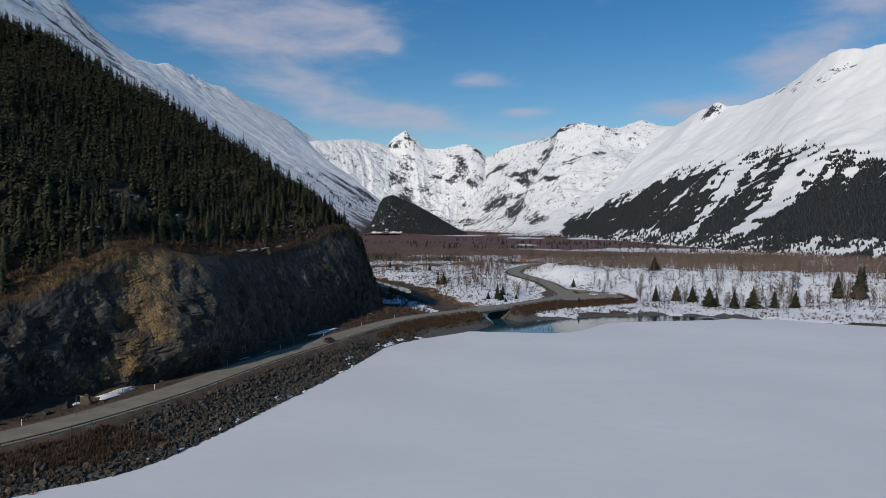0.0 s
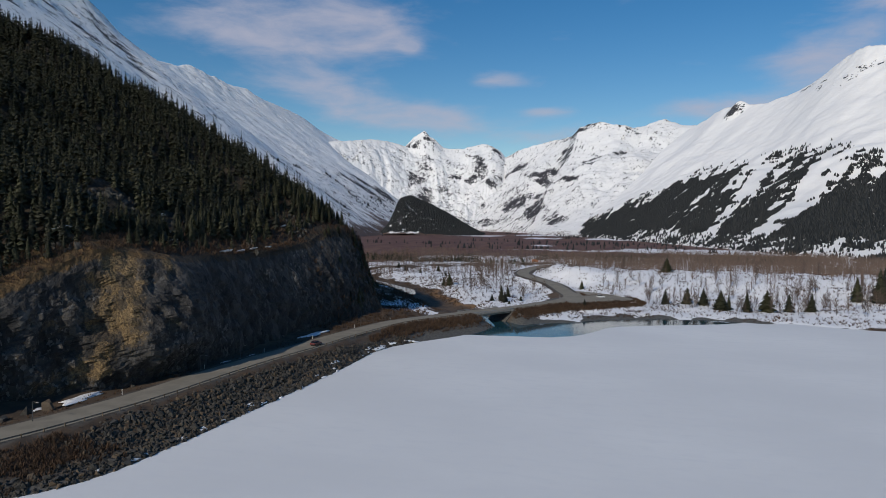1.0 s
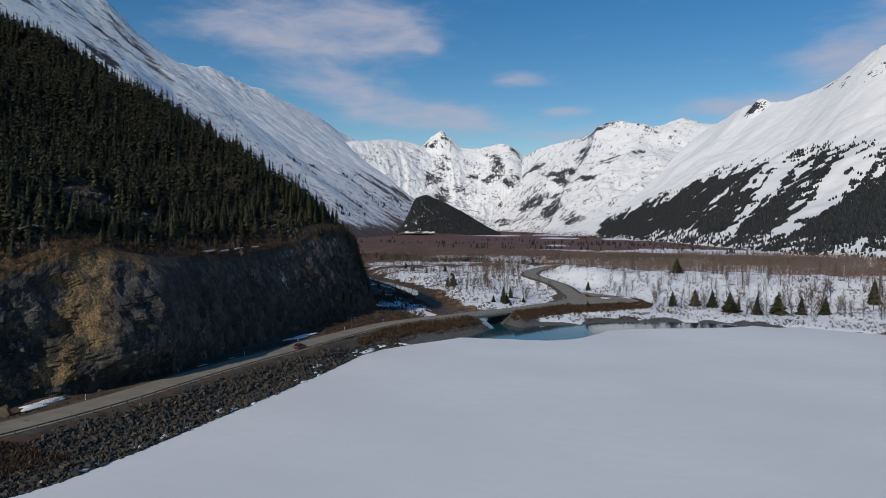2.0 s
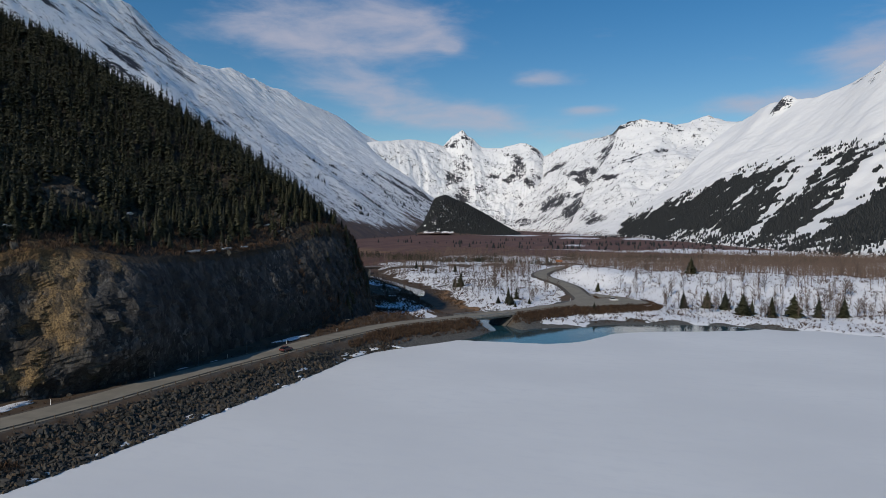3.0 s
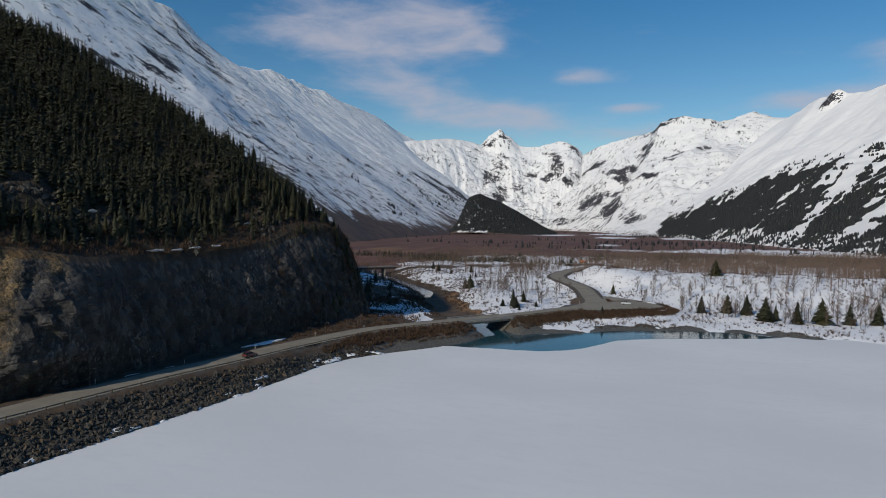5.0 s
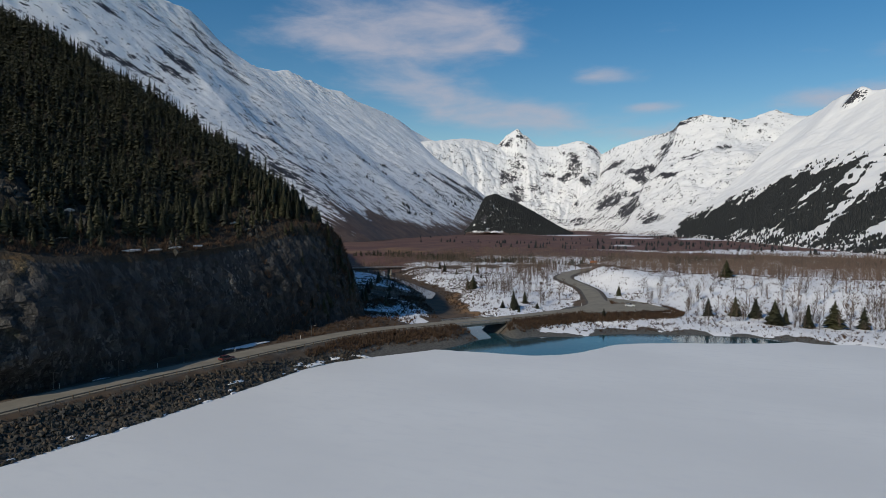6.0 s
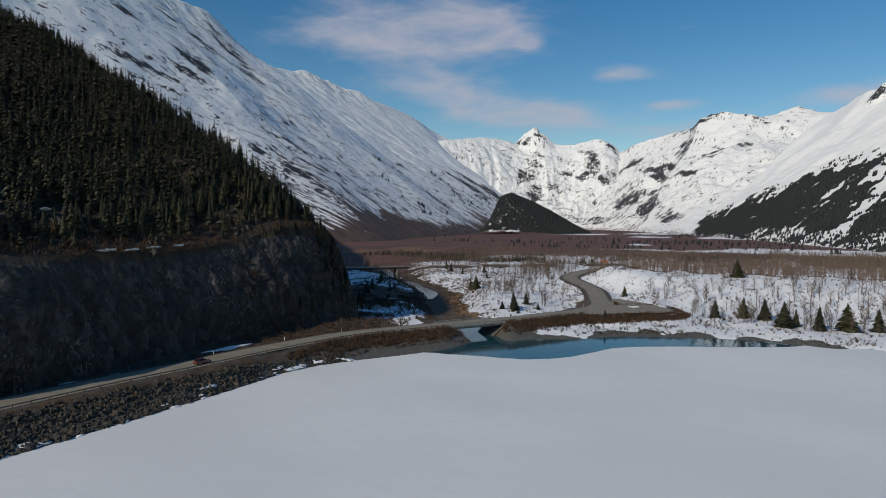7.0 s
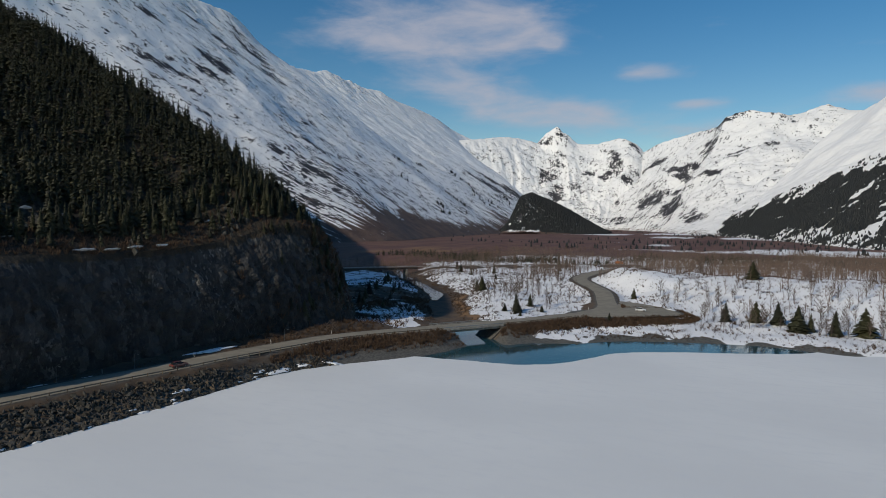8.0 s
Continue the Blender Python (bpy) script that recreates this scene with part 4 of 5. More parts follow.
# wooded slope of the headland
def plant_headland():
    rs = np.random.RandomState(21)
    gx, gy = np.meshgrid(np.arange(-330, -86, 2.8), np.arange(62, 345, 2.8))
    x, y = (gx + rs.uniform(-1.7, 1.7, gx.shape)).ravel(), (gy + rs.uniform(-1.7, 1.7, gx.shape)).ravel()
    w = np.interp(y, CY, CX) - x
    r = rs.rand(len(x))
    drop = (w < 2.5) | (y - ridge_y(x) > 18) | ((w > 170) & (y < 150))
    drop |= (w < np.where((y > 150) & (y < 262), 9, 3)) & (r < 0.7)
    drop |= (np.hypot((x + 135) / 9, (y - 179) / 12) < 1) & (r < 0.85)
    drop |= (np.hypot((x + 124) / 7, (y - 198) / 12) < 1) & (r < 0.6)
    drop |= (y > 236) & (y < 272) & (w < 19) & (r < 0.72)
    h = rs.uniform(4.8, 9.6, len(x)) * np.where(w < 6, 0.65, 1) * np.where((y > 285) & (w < 25), 0.8, 1) * np.where(rs.rand(len(x)) < 0.08, 1.25, 1)
    P = np.stack([x, y, hill_z(x, y) - 0.3, h, rs.uniform(0.85, 1.3, len(x))], 1)[~drop]
    w, y = w[~drop], y[~drop]
    first = np.flatnonzero((w < 24) & (y > 108))
    rs.shuffle(first)
    keep = first[:290]
    for p in P[keep]:
        label = "dark green spruce on the slope above the cliff" if p[3] > 8 else "small dark spruce at the cliff edge"
        plant(SPRUCE_FINE, *p, rs, label, "spruces on the headland")
    stuff("spruce_forest", SPRUCE_FAR, np.delete(P, keep, 0), M_SPRUCE_STUFF, "dense dark spruce forest covering the hillside", "forest", 5, True)


plant_headland()


# trees and bushes clinging to the nose of the headland
def plant_nose():
    rs = np.random.RandomState(23)
    fy, fx = FOOT[:, 1], FOOT[:, 0]
    n = 150
    y, k = rs.uniform(256, 322, n), rs.uniform(0.12, 0.98, n)
    keep = rs.rand(n) < smooth(y, 250, 285) + 0.15
    y, k = y[keep], k[keep]
    x0, x1, z1 = np.interp(y, fy, fx), np.interp(y, CY, CX), np.interp(y, CY, CZ)
    x, z = x0 + (x1 - x0) * k ** lean_power(y) - 0.4, 2.0 + (z1 - 2.0) * k
    for q in range(min(60, len(y))):
        plant(SPRUCE_FINE, x[q], y[q], z[q] - 0.4, rs.uniform(3.5, 7.0), rs.uniform(1.1, 1.6), rs, "small dark spruce clinging to the rock nose", "spruces on the headland")
    n = 900
    y, k = rs.uniform(240, 324, n), rs.uniform(0.05, 1.0, n)
    keep = rs.rand(n) < smooth(y, 240, 285) * 0.9 + 0.1
    y, k = y[keep], k[keep]
    x0, x1, z1 = np.interp(y, fy, fx), np.interp(y, CY, CX), np.interp(y, CY, CZ)
    P = np.stack([x0 + (x1 - x0) * k ** lean_power(y) - 0.3, y, 2.0 + (z1 - 2.0) * k - 0.2, rs.uniform(0.8, 2.6, len(y)), np.full(len(y), 1.1)], 1)
    n = 900
    y = rs.uniform(292, 392, n)
    x = np.interp(y, CY, CX) + np.abs(rs.normal(0, 1, n)) * 15 + 2
    ok = (seg_dist(x, y, CREEK)[0] > 6.5) & (seg_dist(x, y, ROAD)[0] > 9) & (fbm(x / 10, y / 10, 3, 27) > -0.12)
    x, y = x[ok], y[ok]
    P = np.vstack([P, np.stack([x, y, ground_z(x, y) - 0.1, rs.uniform(0.7, 2.4, len(y)), np.full(len(y), 1.2)], 1)])
    y, k = rs.uniform(238, 300, 420), rs.uniform(0, 1, 420)
    x = np.interp(y, fy, fx) + 0.5 + 14 * k ** 1.5
    ok = seg_dist(x, y, ROAD)[0] > 7.2
    x, y = x[ok], y[ok]
    P = np.vstack([P, np.stack([x, y, ground_z(x, y) - 0.1, rs.uniform(0.5, 1.7, len(y)), np.full(len(y), 1.2)], 1)])
    stuff("nose_scrub", TUFTS, P, M_SHRUB, "dark leafless scrub on the rock nose", "shrubs", 13)
    for x, y, h in [(-76.5, 268, 4.2), (-75.5, 272, 3.4), (-77.5, 263, 3.6), (-74, 277, 3.0), (-78.5, 274, 4.6), (-72, 284, 3.2)]:
        plant(BARE_FINE, x, y, float(ground_z(x, y)) - 0.1, h, 1.9, rs, "bushy leafless willow at the foot of the rock nose", "bushes under the nose")


plant_nose()


# single trees on the far shore
def plant_shore():
    rs = np.random.RandomState(31)
    for x, y, h, w in [(48.3, 382.6, 8.6, 1.15), (59.9, 386, 9.2, 1.3), (68.3, 384.4, 9.4, 1.0), (75.1, 372.5, 11.2, 1.15), (79.8, 377, 7.6, 0.9), (88, 373.2, 10.6, 1.1),
                       (98, 375, 11.5, 1.35), (109.3, 378, 9.8, 1.1), (120.9, 381, 9.5, 1.2), (154, 416, 14, 0.9), (164.1, 412.8, 19, 0.85), (171, 425, 16, 0.9), (5.5, 350.5, 3.2, 1.3),
                       (57.9, 477, 10.5, 1.4), (-85.4, 432.7, 8.5, 1.2), (-90, 436, 6.5, 1.2), (-39.9, 363.9, 8.8, 1.0), (-37.5, 360, 6, 1.1), (-38.7, 380.8, 6.6, 1.3),
                       (-45, 362.7, 4.2, 1.5), (-37.2, 354.8, 2.8, 1.2), (-34, 353, 2.4, 1.2), (-82, 586, 9, 1.2), (-30, 372, 3.5, 1.2), (-130, 520, 5, 1.2), (-120, 540, 6, 1.2), (-150, 545, 7, 1.2), (-163, 566, 7.5, 1.1), (-105, 505, 4, 1.4), (2, 430, 6, 1.0), (-108, 340, 5, 1.2), (-114, 346, 6.5, 1.1), (-104, 352, 3.5, 1.3), (-121, 362, 6, 1.0), (-112, 372, 4, 1.2), (-130, 380, 7, 1.0), (-124, 396, 4, 1.2), (-141, 405, 6, 1.1), (-99, 343, 3, 1.3), (-150, 430, 6, 1.0), (-160, 450, 7, 1.0), (-134, 420, 3.5, 1.2)]:
        plant(SPRUCE_FINE, x, y, float(ground_z(x, y)) - 0.15, h, w * 1.45, rs, "dark green spruce standing in snow", "spruces on the valley floor")
    n = 1300
    x, y = rs.uniform(15, 235, n), 365 + np.abs(rs.normal(0, 55, n))
    west = rs.rand(n) < 0.3
    x, y = np.where(west, rs.uniform(-85, -20, n), x), np.where(west, rs.uniform(375, 560, n), y)
    ok = (seg_dist(x, y, ROAD)[0] > 9) & (seg_dist(x, y, PULLOUT)[0] > 20) & (seg_dist(x, y, CREEK)[0] > 18)
    ok &= west | (vnoise(x / 22, y / 22, 77) > np.where(x < 70, 0.02, -0.2)) | (rs.rand(n) < 0.2)
    z = ground_z(x, y)
    for k in np.flatnonzero(ok)[:300]:
        plant(BARE_FINE, x[k], y[k], z[k] - 0.1, rs.uniform(5, 10.0), rs.uniform(0.7, 1.1), rs, "leafless grey-brown alder standing in snow", "bare trees on the valley floor")


plant_shore()


def plant_far_belts():
    rs = np.random.RandomState(41)
    n = 26000
    x, y = rs.uniform(-260, 480, n), rs.uniform(380, 1000, n)
    dense = smooth(y, 470, 530) * smooth(y, 1050, 760)
    dense = dense * (0.45 + 0.55 * smooth(x, -60, 40)) + 0.3 * smooth(x, 20, 100) * smooth(y, 385, 420) + 0.35 * smooth(x, 110, 170) * smooth(y, 380, 400)
    dense = dense * smooth(vnoise(x / 30, y / 30, 78), -0.45, 0.1)
    ok = (rs.rand(n) < dense) & (seg_dist(x, y, ROAD)[0] > 9) & (seg_dist(x, y, ROAD_TWO)[0] > 7)
    x, y = x[ok], y[ok]
    P = np.stack([x, y, ground_z(x, y) - 0.1, rs.uniform(5, 9.5, len(x)), rs.uniform(0.8, 1.2, len(x))], 1)
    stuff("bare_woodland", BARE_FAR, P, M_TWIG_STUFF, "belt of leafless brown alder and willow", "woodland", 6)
    n = 4600
    x = rs.uniform(-330, 480, n)
    y = 690 + 0.1 * x + np.abs(rs.normal(0, 55, n)) + np.where(x > -60, 60, -10)
    ok = (vnoise(x / 40, y / 40, 79) > -0.05) & (seg_dist(x, y, ROAD)[0] > 9) & (seg_dist(x, y, ROAD_TWO)[0] > 8)
    x, y = x[ok], y[ok]
    P = np.stack([x, y, ground_z(x, y) - 0.1, rs.uniform(2.6, 7.0, len(x)), rs.uniform(1.0, 1.6, len(x))], 1)
    stuff("spruce_belt", SPRUCE_TINY, P, M_SPRUCE_STUFF, "scattered small dark spruces across the valley", "woodland", 7, True)


plant_far_belts()


def plant_shrubs():
    rs = np.random.RandomState(51)
    n = 30000
    x, y = rs.uniform(-125, 60, n), rs.uniform(70, 420, n)
    dr, side, _ = seg_dist(x, y, ROAD)
    dp, dc, ds = seg_dist(x, y, PULLOUT)[0], seg_dist(x, y, CREEK)[0], seg_dist(x, y, SHORE)[0]
    r = rs.rand(n)
    lake = side > 0
    cond = [lake & (y > 236) & (y < 300) & (dr < 15) & (dc > 8), lake & (y >= 300) & ((dr < 15) | (dp < 20)) & (dc > 9) & (x < 34) & (y < 395),
            ~lake & (y < 290) & (dr < 14) & (r < 0.5), lake & (y < 112) & (dr > 9) & (dr < 19) & (r < 0.8), lake & (y >= 112) & (y < 236) & (dr < 9.5)]
    top = np.select(cond, [1.7, 1.6, 1.0, 1.5, 0.75], 0.0)
    ok = (top > 0) & (dr > 6.3) & (dp > 13)
    A = np.stack([x, y, top * rs.uniform(0.4, 1, n), np.full(n, 1.0)], 1)[ok]
    n = 9000
    x, y = rs.uniform(-125, -72, n), rs.uniform(62, 122, n)
    dr, side, _ = seg_dist(x, y, ROAD)
    ok = (side > 0) & (dr > 7.5) & (dr < 16) & (y < 112 + 8 * vnoise(x / 4, y / 4, 84)) & (seg_dist(x, y, SHORE)[0] > 4.5)
    D = np.stack([x, y, rs.uniform(0.6, 1.5, n), np.full(n, 1.0)], 1)[ok]
    n = 45000
    x, y = rs.uniform(-100, 40, n), rs.uniform(228, 396, n)
    dr, side, _ = seg_dist(x, y, ROAD)
    dp, dc, ds = seg_dist(x, y, PULLOUT)[0], seg_dist(x, y, CREEK)[0], seg_dist(x, y, SHORE)[0]
    ok = (side > 0) & (dr > 6.4) & (dp > 13) & (dc > 8.5) & np.where(y < 300, dr < 13, (dr < 13) | (dp < 19)) & (ds > 3)
    C = np.stack([x, y, rs.uniform(0.8, 1.9, n), np.full(n, 0.9)], 1)[ok]
    n = 22000
    x, y = rs.uniform(-180, 230, n), rs.uniform(318, 560, n)
    ds, side, _ = seg_dist(x, y, SHORE)
    dr, dp, dc = seg_dist(x, y, ROAD)[0], seg_dist(x, y, PULLOUT)[0], seg_dist(x, y, CREEK)[0]
    patch = vnoise(x / 11, y / 11, 81)
    ok = (patch > 0.24) | ((x < -75) & (y < 480) & (patch > -0.12)) | ((dc < 24) & (patch > -0.2)) | (rs.rand(n) < 0.25) | ((ds < 9) & (patch > 0.05))
    ok &= (side < 0) & (dr > 8) & (dp > 18) & (dc > 5.5)
    B = np.stack([x, y, rs.uniform(0.5, 1.5, n), np.full(n, 1.1)], 1)[ok]
    Q = np.vstack([A, B, C, D])
    P = np.stack([Q[:, 0], Q[:, 1], ground_z(Q[:, 0], Q[:, 1]) - 0.05, Q[:, 2], Q[:, 3]], 1)
    stuff("dead_shrubs", TUFTS, P, M_SHRUB, "reddish-brown leafless willow scrub along road and shore", "shrubs", 8)
    # pale twigs poking through the snow
    n = 9000
    x, y = rs.uniform(-95, 235, n), rs.uniform(322, 500, n)
    ok = (seg_dist(x, y, SHORE)[1] < 0) & (seg_dist(x, y, ROAD)[0] > 8) & (seg_dist(x, y, PULLOUT)[0] > 18) & (seg_dist(x, y, CREEK)[0] > 8) & (vnoise(x / 13, y / 13, 83) > -0.15)
    x, y = x[ok], y[ok]
    P = np.stack([x, y, ground_z(x, y) - 0.05, rs.uniform(0.5, 1.7, len(x)), np.full(len(x), 1.2)], 1)
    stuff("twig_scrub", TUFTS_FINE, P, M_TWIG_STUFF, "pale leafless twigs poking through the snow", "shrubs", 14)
    # scrub hanging on the cliff and its brow
    n = 2600
    y = rs.uniform(100, 324, n)
    x = np.interp(y, CY, CX) - np.abs(rs.normal(0, 1, n)) * np.where(y < 236, 9, 16)
    P = np.stack([x, y, hill_z(x, y) - 0.1, rs.uniform(0.5, 1.8, n), np.full(n, 1.1)], 1)
    stuff("brow_scrub", TUFTS, P, M_SHRUB, "dry orange-brown grass and scrub along the cliff brow", "shrubs", 9)


plant_shrubs()


# far forests on the mountain flanks
def far_forest():
    rs = np.random.RandomState(61)
    cone = []
    for _ in range(3):
        V, F = [], []
        for lo, hi, r in ((0.0, 0.72, 0.20), (0.42, 1.0, 0.13)):
            i, a0 = len(V), rs.rand() * 6
            V += [(r * math.cos(a0 + 1.5708 * k) * rs.uniform(0.8, 1.2), r * math.sin(a0 + 1.5708 * k), lo + rs.uniform(-.03, .03)) for k in range(4)] + [(0, 0, hi)]
            F += [(i + k, i + (k + 1) % 4, i + 4) for k in range(4)]
        cone.append((np.array(V), np.array(F)))

    def on(name, u, v):
        P = MOUNTAIN[name]
        a, b = u * (P.shape[0] - 1), v * (P.shape[1] - 1)
        i, j = np.minimum(a.astype(int), P.shape[0] - 2), np.minimum(b.astype(int), P.shape[1] - 2)
        fa, fb = (a - i)[:, None], (b - j)[:, None]
        return (P[i, j] * (1 - fa) + P[i + 1, j] * fa) * (1 - fb) + (P[i, j + 1] * (1 - fa) + P[i + 1, j + 1] * fa) * fb

    def trees(xyz, ok, lo, hi, wide):
        p = xyz[ok]
        return np.stack([p[:, 0], p[:, 1], p[:, 2] - 1, rs.uniform(lo, hi, len(p)), rs.uniform(0.8, 1.2, len(p)) * wide], 1)

    n = 240000
    u, v = rs.uniform(0.0, 0.74, n), rs.uniform(0.0, 0.62, n)
    top = np.interp(u, [0, .06, .13, .207, .232, .282, .40, .48, .50, .53, .74], [.0, .08, .21, .34, .44, .475, .50, .42, .40, .48, .48])
    p = on("mountain_east", u, v)
    n1, n2 = fbm(u * 95 + v * 17, v * 5, 3, 91), fbm(p[:, 0] / 30, p[:, 1] / 30 + p[:, 2] / 20, 4, 92, 0.6)
    gap = 0.05 + 0.5 * smooth(u, 0.29, 0.37) * smooth(u, 0.53, 0.5) * (0.3 + 0.7 * smooth(v, 0.12, 0.35)) + 0.35 * smooth(top - v, 0.10, 0.0)
    for us, vs, wide in (([.150, .207, .263, .27, .285], [.06, .137, .237, .367, .44], .007), ([.47, .448, .42, .395, .36], [.05, .094, .2, .317, .47], .012), ([.545, .527, .520, .505, .483, .473, .46], [.0, .058, .115, .194, .295, .367, .5], .019)):
        gap = np.maximum(gap, smooth(np.abs(u - np.interp(v, vs, us)), wide, wide * 0.55) * 1.2)
    dens = smooth(top - v, -0.03, 0.03) * smooth((1.3 * n1 + 1.1 * n2) * (0.3 + gap) + 0.45 - gap, -0.02, 0.05)
    floor = np.where(u > 0.3, 0.075, 0.03) + 0.03 * n2
    dens = dens * smooth(v, floor - 0.012, floor + 0.012)
    dens = np.maximum(dens, np.maximum(0.5 * smooth(n1 + 1.3 * n2, 0.30, 0.42) * smooth(top + 0.10 - v, 0, 0.1), 0.06 * smooth(v, 0.10, 0.03)))
    out = [trees(p, rs.rand(n) < dens * 0.95, 4.0, 8.0, 2.0)]
    n = 3000
    u, v = rs.uniform(0.42, 0.95, n), rs.uniform(0.02, 0.35, n)
    p = on("mountain_west", u, v)
    out.append(trees(p, (vnoise(p[:, 0] / 60, p[:, 1] / 60, 93) > 0.24) & (v > 0.08), 8, 14, 1.3))
    n = 700
    p = on("mountain_northeast", rs.uniform(0.2, 0.8, n), rs.uniform(0.05, 0.3, n))
    out.append(trees(p, vnoise(p[:, 0] / 70, p[:, 1] / 70, 94) > 0.34, 7, 11, 1.4))
    n = 2600
    x, y = rs.uniform(-700, 250, n), rs.uniform(1050, 2700, n)
    ok = (vnoise(x / 160, y / 60, 95) + 0.25 * smooth(x, -250, 100) > 0.28) & (x < 150 - 0.17 * (y - 1500))
    out.append(trees(np.stack([x, y, np.full(n, 5.5)], 1), ok, 4, 9, 1.5))
    pts = np.vstack(out)
    stuff("mountain_forest", cone, pts, M_HAZY_FOREST, "dark conifer forest on the lower mountain flanks", "forest", 10)

    # the wooded knoll at the foot of the western mountain
    cx, cy = -590.0, 2200.0
    gx, gy = np.meshgrid(np.linspace(-340, 330, 90), np.linspace(-170, 170, 40), indexing="ij")

    def knoll_z(a, b):
        prof = np.interp(a, [-340, -190, -145, -108, -60, 30, 120, 240, 330], [-12, -6, 50, 124, 136, 113, 80, 28, -6])
        return prof * np.exp(-(b / 105.0) ** 2) + fbm((a + cx) / 60, (b + cy) / 60, 3, 96) * 6

    V = np.stack([cx + gx * 0.635, cy + gy + gx * 0.32, knoll_z(gx, gy)], -1).reshape(-1, 3)
    me = mesh_of("knoll", V, grid_faces(90, 40))
    bare = smooth(87 - 0.53 * (gx + 97) - knoll_z(gx, gy), -8, 12).ravel() * (gy.ravel() < 20)
    attribute(me, "rock", 0.1 + 0.52 * bare)
    attribute(me, "scrub", 0.50 - 0.25 * bare + 0.6 * smooth(V[:, 2], 16, 7))
    attribute(me, "along", gx)
    attribute(me, "up", gy)
    attribute(me, "streaky", np.full(gx.size, 0.4))
    thing("knoll", me, M_MT_LEFT, "low wooded knoll at the mountain foot", "hill", kind="structure")
    n = 22000
    a, b = rs.uniform(-300, 320, n), rs.uniform(-150, 100, n)
    z = knoll_z(a, b)
    pts = trees(np.stack([cx + a * 0.635, cy + b + a * 0.32, z], 1), (z > 4) & ((z + 12 * vnoise(b / 15, a / 15, 98) > 87 - 0.53 * (a + 97)) | (vnoise(a / 18, b / 18, 97) > -0.08)), 4.5, 9, 1.9)
    stuff("knoll_forest", cone, pts, M_HAZY_FOREST, "dark conifers covering the knoll", "forest", 12)


far_forest()
for m in SPRUCE_FINE + BARE_FINE:
    for o in list(m.children) + [m]:
        bpy.data.objects.remove(o)

# ---- roadside: rails, posts, lamps ----
def line_point(line, d):
    """Place and heading at d metres along a polyline."""
    run = np.r_[0, np.cumsum(np.linalg.norm(np.diff(line[:, :2], axis=0), axis=1))]
    p = [np.interp(d, run, line[:, k]) for k in range(3)]
    q = [np.interp(d + 0.5, run, line[:, k]) for k in range(3)]
    return Vector(p), math.atan2(q[1] - p[1], q[0] - p[0])


def run_at(line, y):
    run = np.r_[0, np.cumsum(np.linalg.norm(np.diff(line[:, :2], axis=0), axis=1))]
    return float(np.interp(y, line[:, 1], run))


def guardrail(y0, y1, off, label):
    """A W-section steel rail on wooden posts beside the road."""
    root = new("guardrail")
    tagged(root, label, "guardrail", "guardrails along the road")
    d0, d1 = run_at(ROAD, y0), run_at(ROAD, y1)
    n = int((d1 - d0) / 3.8)
    ds = np.linspace(d0, d1, n + 1)
    prof = [(0.00, 0.42), (0.05, 0.46), (0.05, 0.52), (0.0, 0.57), (0.05, 0.62), (0.05, 0.68), (0.0, 0.72)]
    rows = []
    for d in np.linspace(d0, d1, n * 2 + 1):
        p, a = line_point(ROAD, d)
        nx, ny = math.sin(a), -math.cos(a)
        rows.append([(p.x + nx * (off - s), p.y + ny * (off - s), p.z - 0.1 + h) for s, h in prof])
    P = np.array(rows)
    me = mesh_of("rail", P.reshape(-1, 3), grid_faces(P.shape[0], P.shape[1]), False)
    me.materials.append(M_RAIL)
    rail = new("rail", me)
    rail.parent = root
    mod = rail.modifiers.new("thickness", "SOLIDIFY")
    mod.thickness = 0.012
    bm = bmesh.new()
    box(bm, (0.17, 0.2, 1.5), (0, 0, -0.05), None, 0.015)
    post_me = None
    for d in ds:
        p, a = line_point(ROAD, d)
        o = off + 0.14
        if post_me is None:
            ob = part("post", bm, M_WOODPOST, root, "weathered wooden post")
            post_me = ob.data
        else:
            ob = tagged(new("post", post_me), "weathered wooden post")
            ob.parent = root
        ob.matrix_basis = Matrix.Translation((p.x + math.sin(a) * o, p.y - math.cos(a) * o, p.z)) @ Matrix.Rotation(a, 4, "Z")


guardrail(60, 294, 4.9, "galvanised guardrail on wooden posts along the lake side")
guardrail(314, 346, 4.9, "galvanised guardrail on wooden posts beyond the bridge")


def lamp_post():
    root = new("lamp_post")
    bm = bmesh.new()
    rod(bm, (0, 0, -0.3), (0, 0, 4.0), 0.085, 0.06, 10)
    part("pole", bm, M_DULL, root)
    bm = bmesh.new()
    rod(bm, (0, 0, 3.92), (0.5, 0, 4.1), 0.05, 0.045, 8)
    rod(bm, (0.5, 0, 4.1), (1.5, 0, 4.12), 0.045, 0.04, 8)
    part("arm", bm, M_DULL, root)
    bm = bmesh.new()
    box(bm, (0.7, 0.26, 0.14), (1.75, 0, 4.1), None, 0.04)
    part("lamp_head", bm, M_CONCRETE, root, "grey lamp head")
    bm = bmesh.new()
    box(bm, (0.34, 0.34, 0.12), (0, 0, 0.02), None, 0.02)
    part("base_plate", bm, M_CONCRETE, root)
    return tagged(root, "slim grey steel lamp post with a short arm over the road", "lamp post", "lamp posts along the road")


lamp = lamp_post()
first = True
for x, y in [(-97.2, 113.5), (-92.3, 162.5), (-90.0, 178.5), (-88.0, 198.5), (-78.5, 247.5)]:
    _, a = line_point(ROAD, run_at(ROAD, y))
    m = pose(x, y, float(ground_z(x, y)), 0, 0, math.degrees(a) - 90)
    if first:
        lamp.matrix_basis, first = m, False
    else:
        copy_thing(lamp, m)


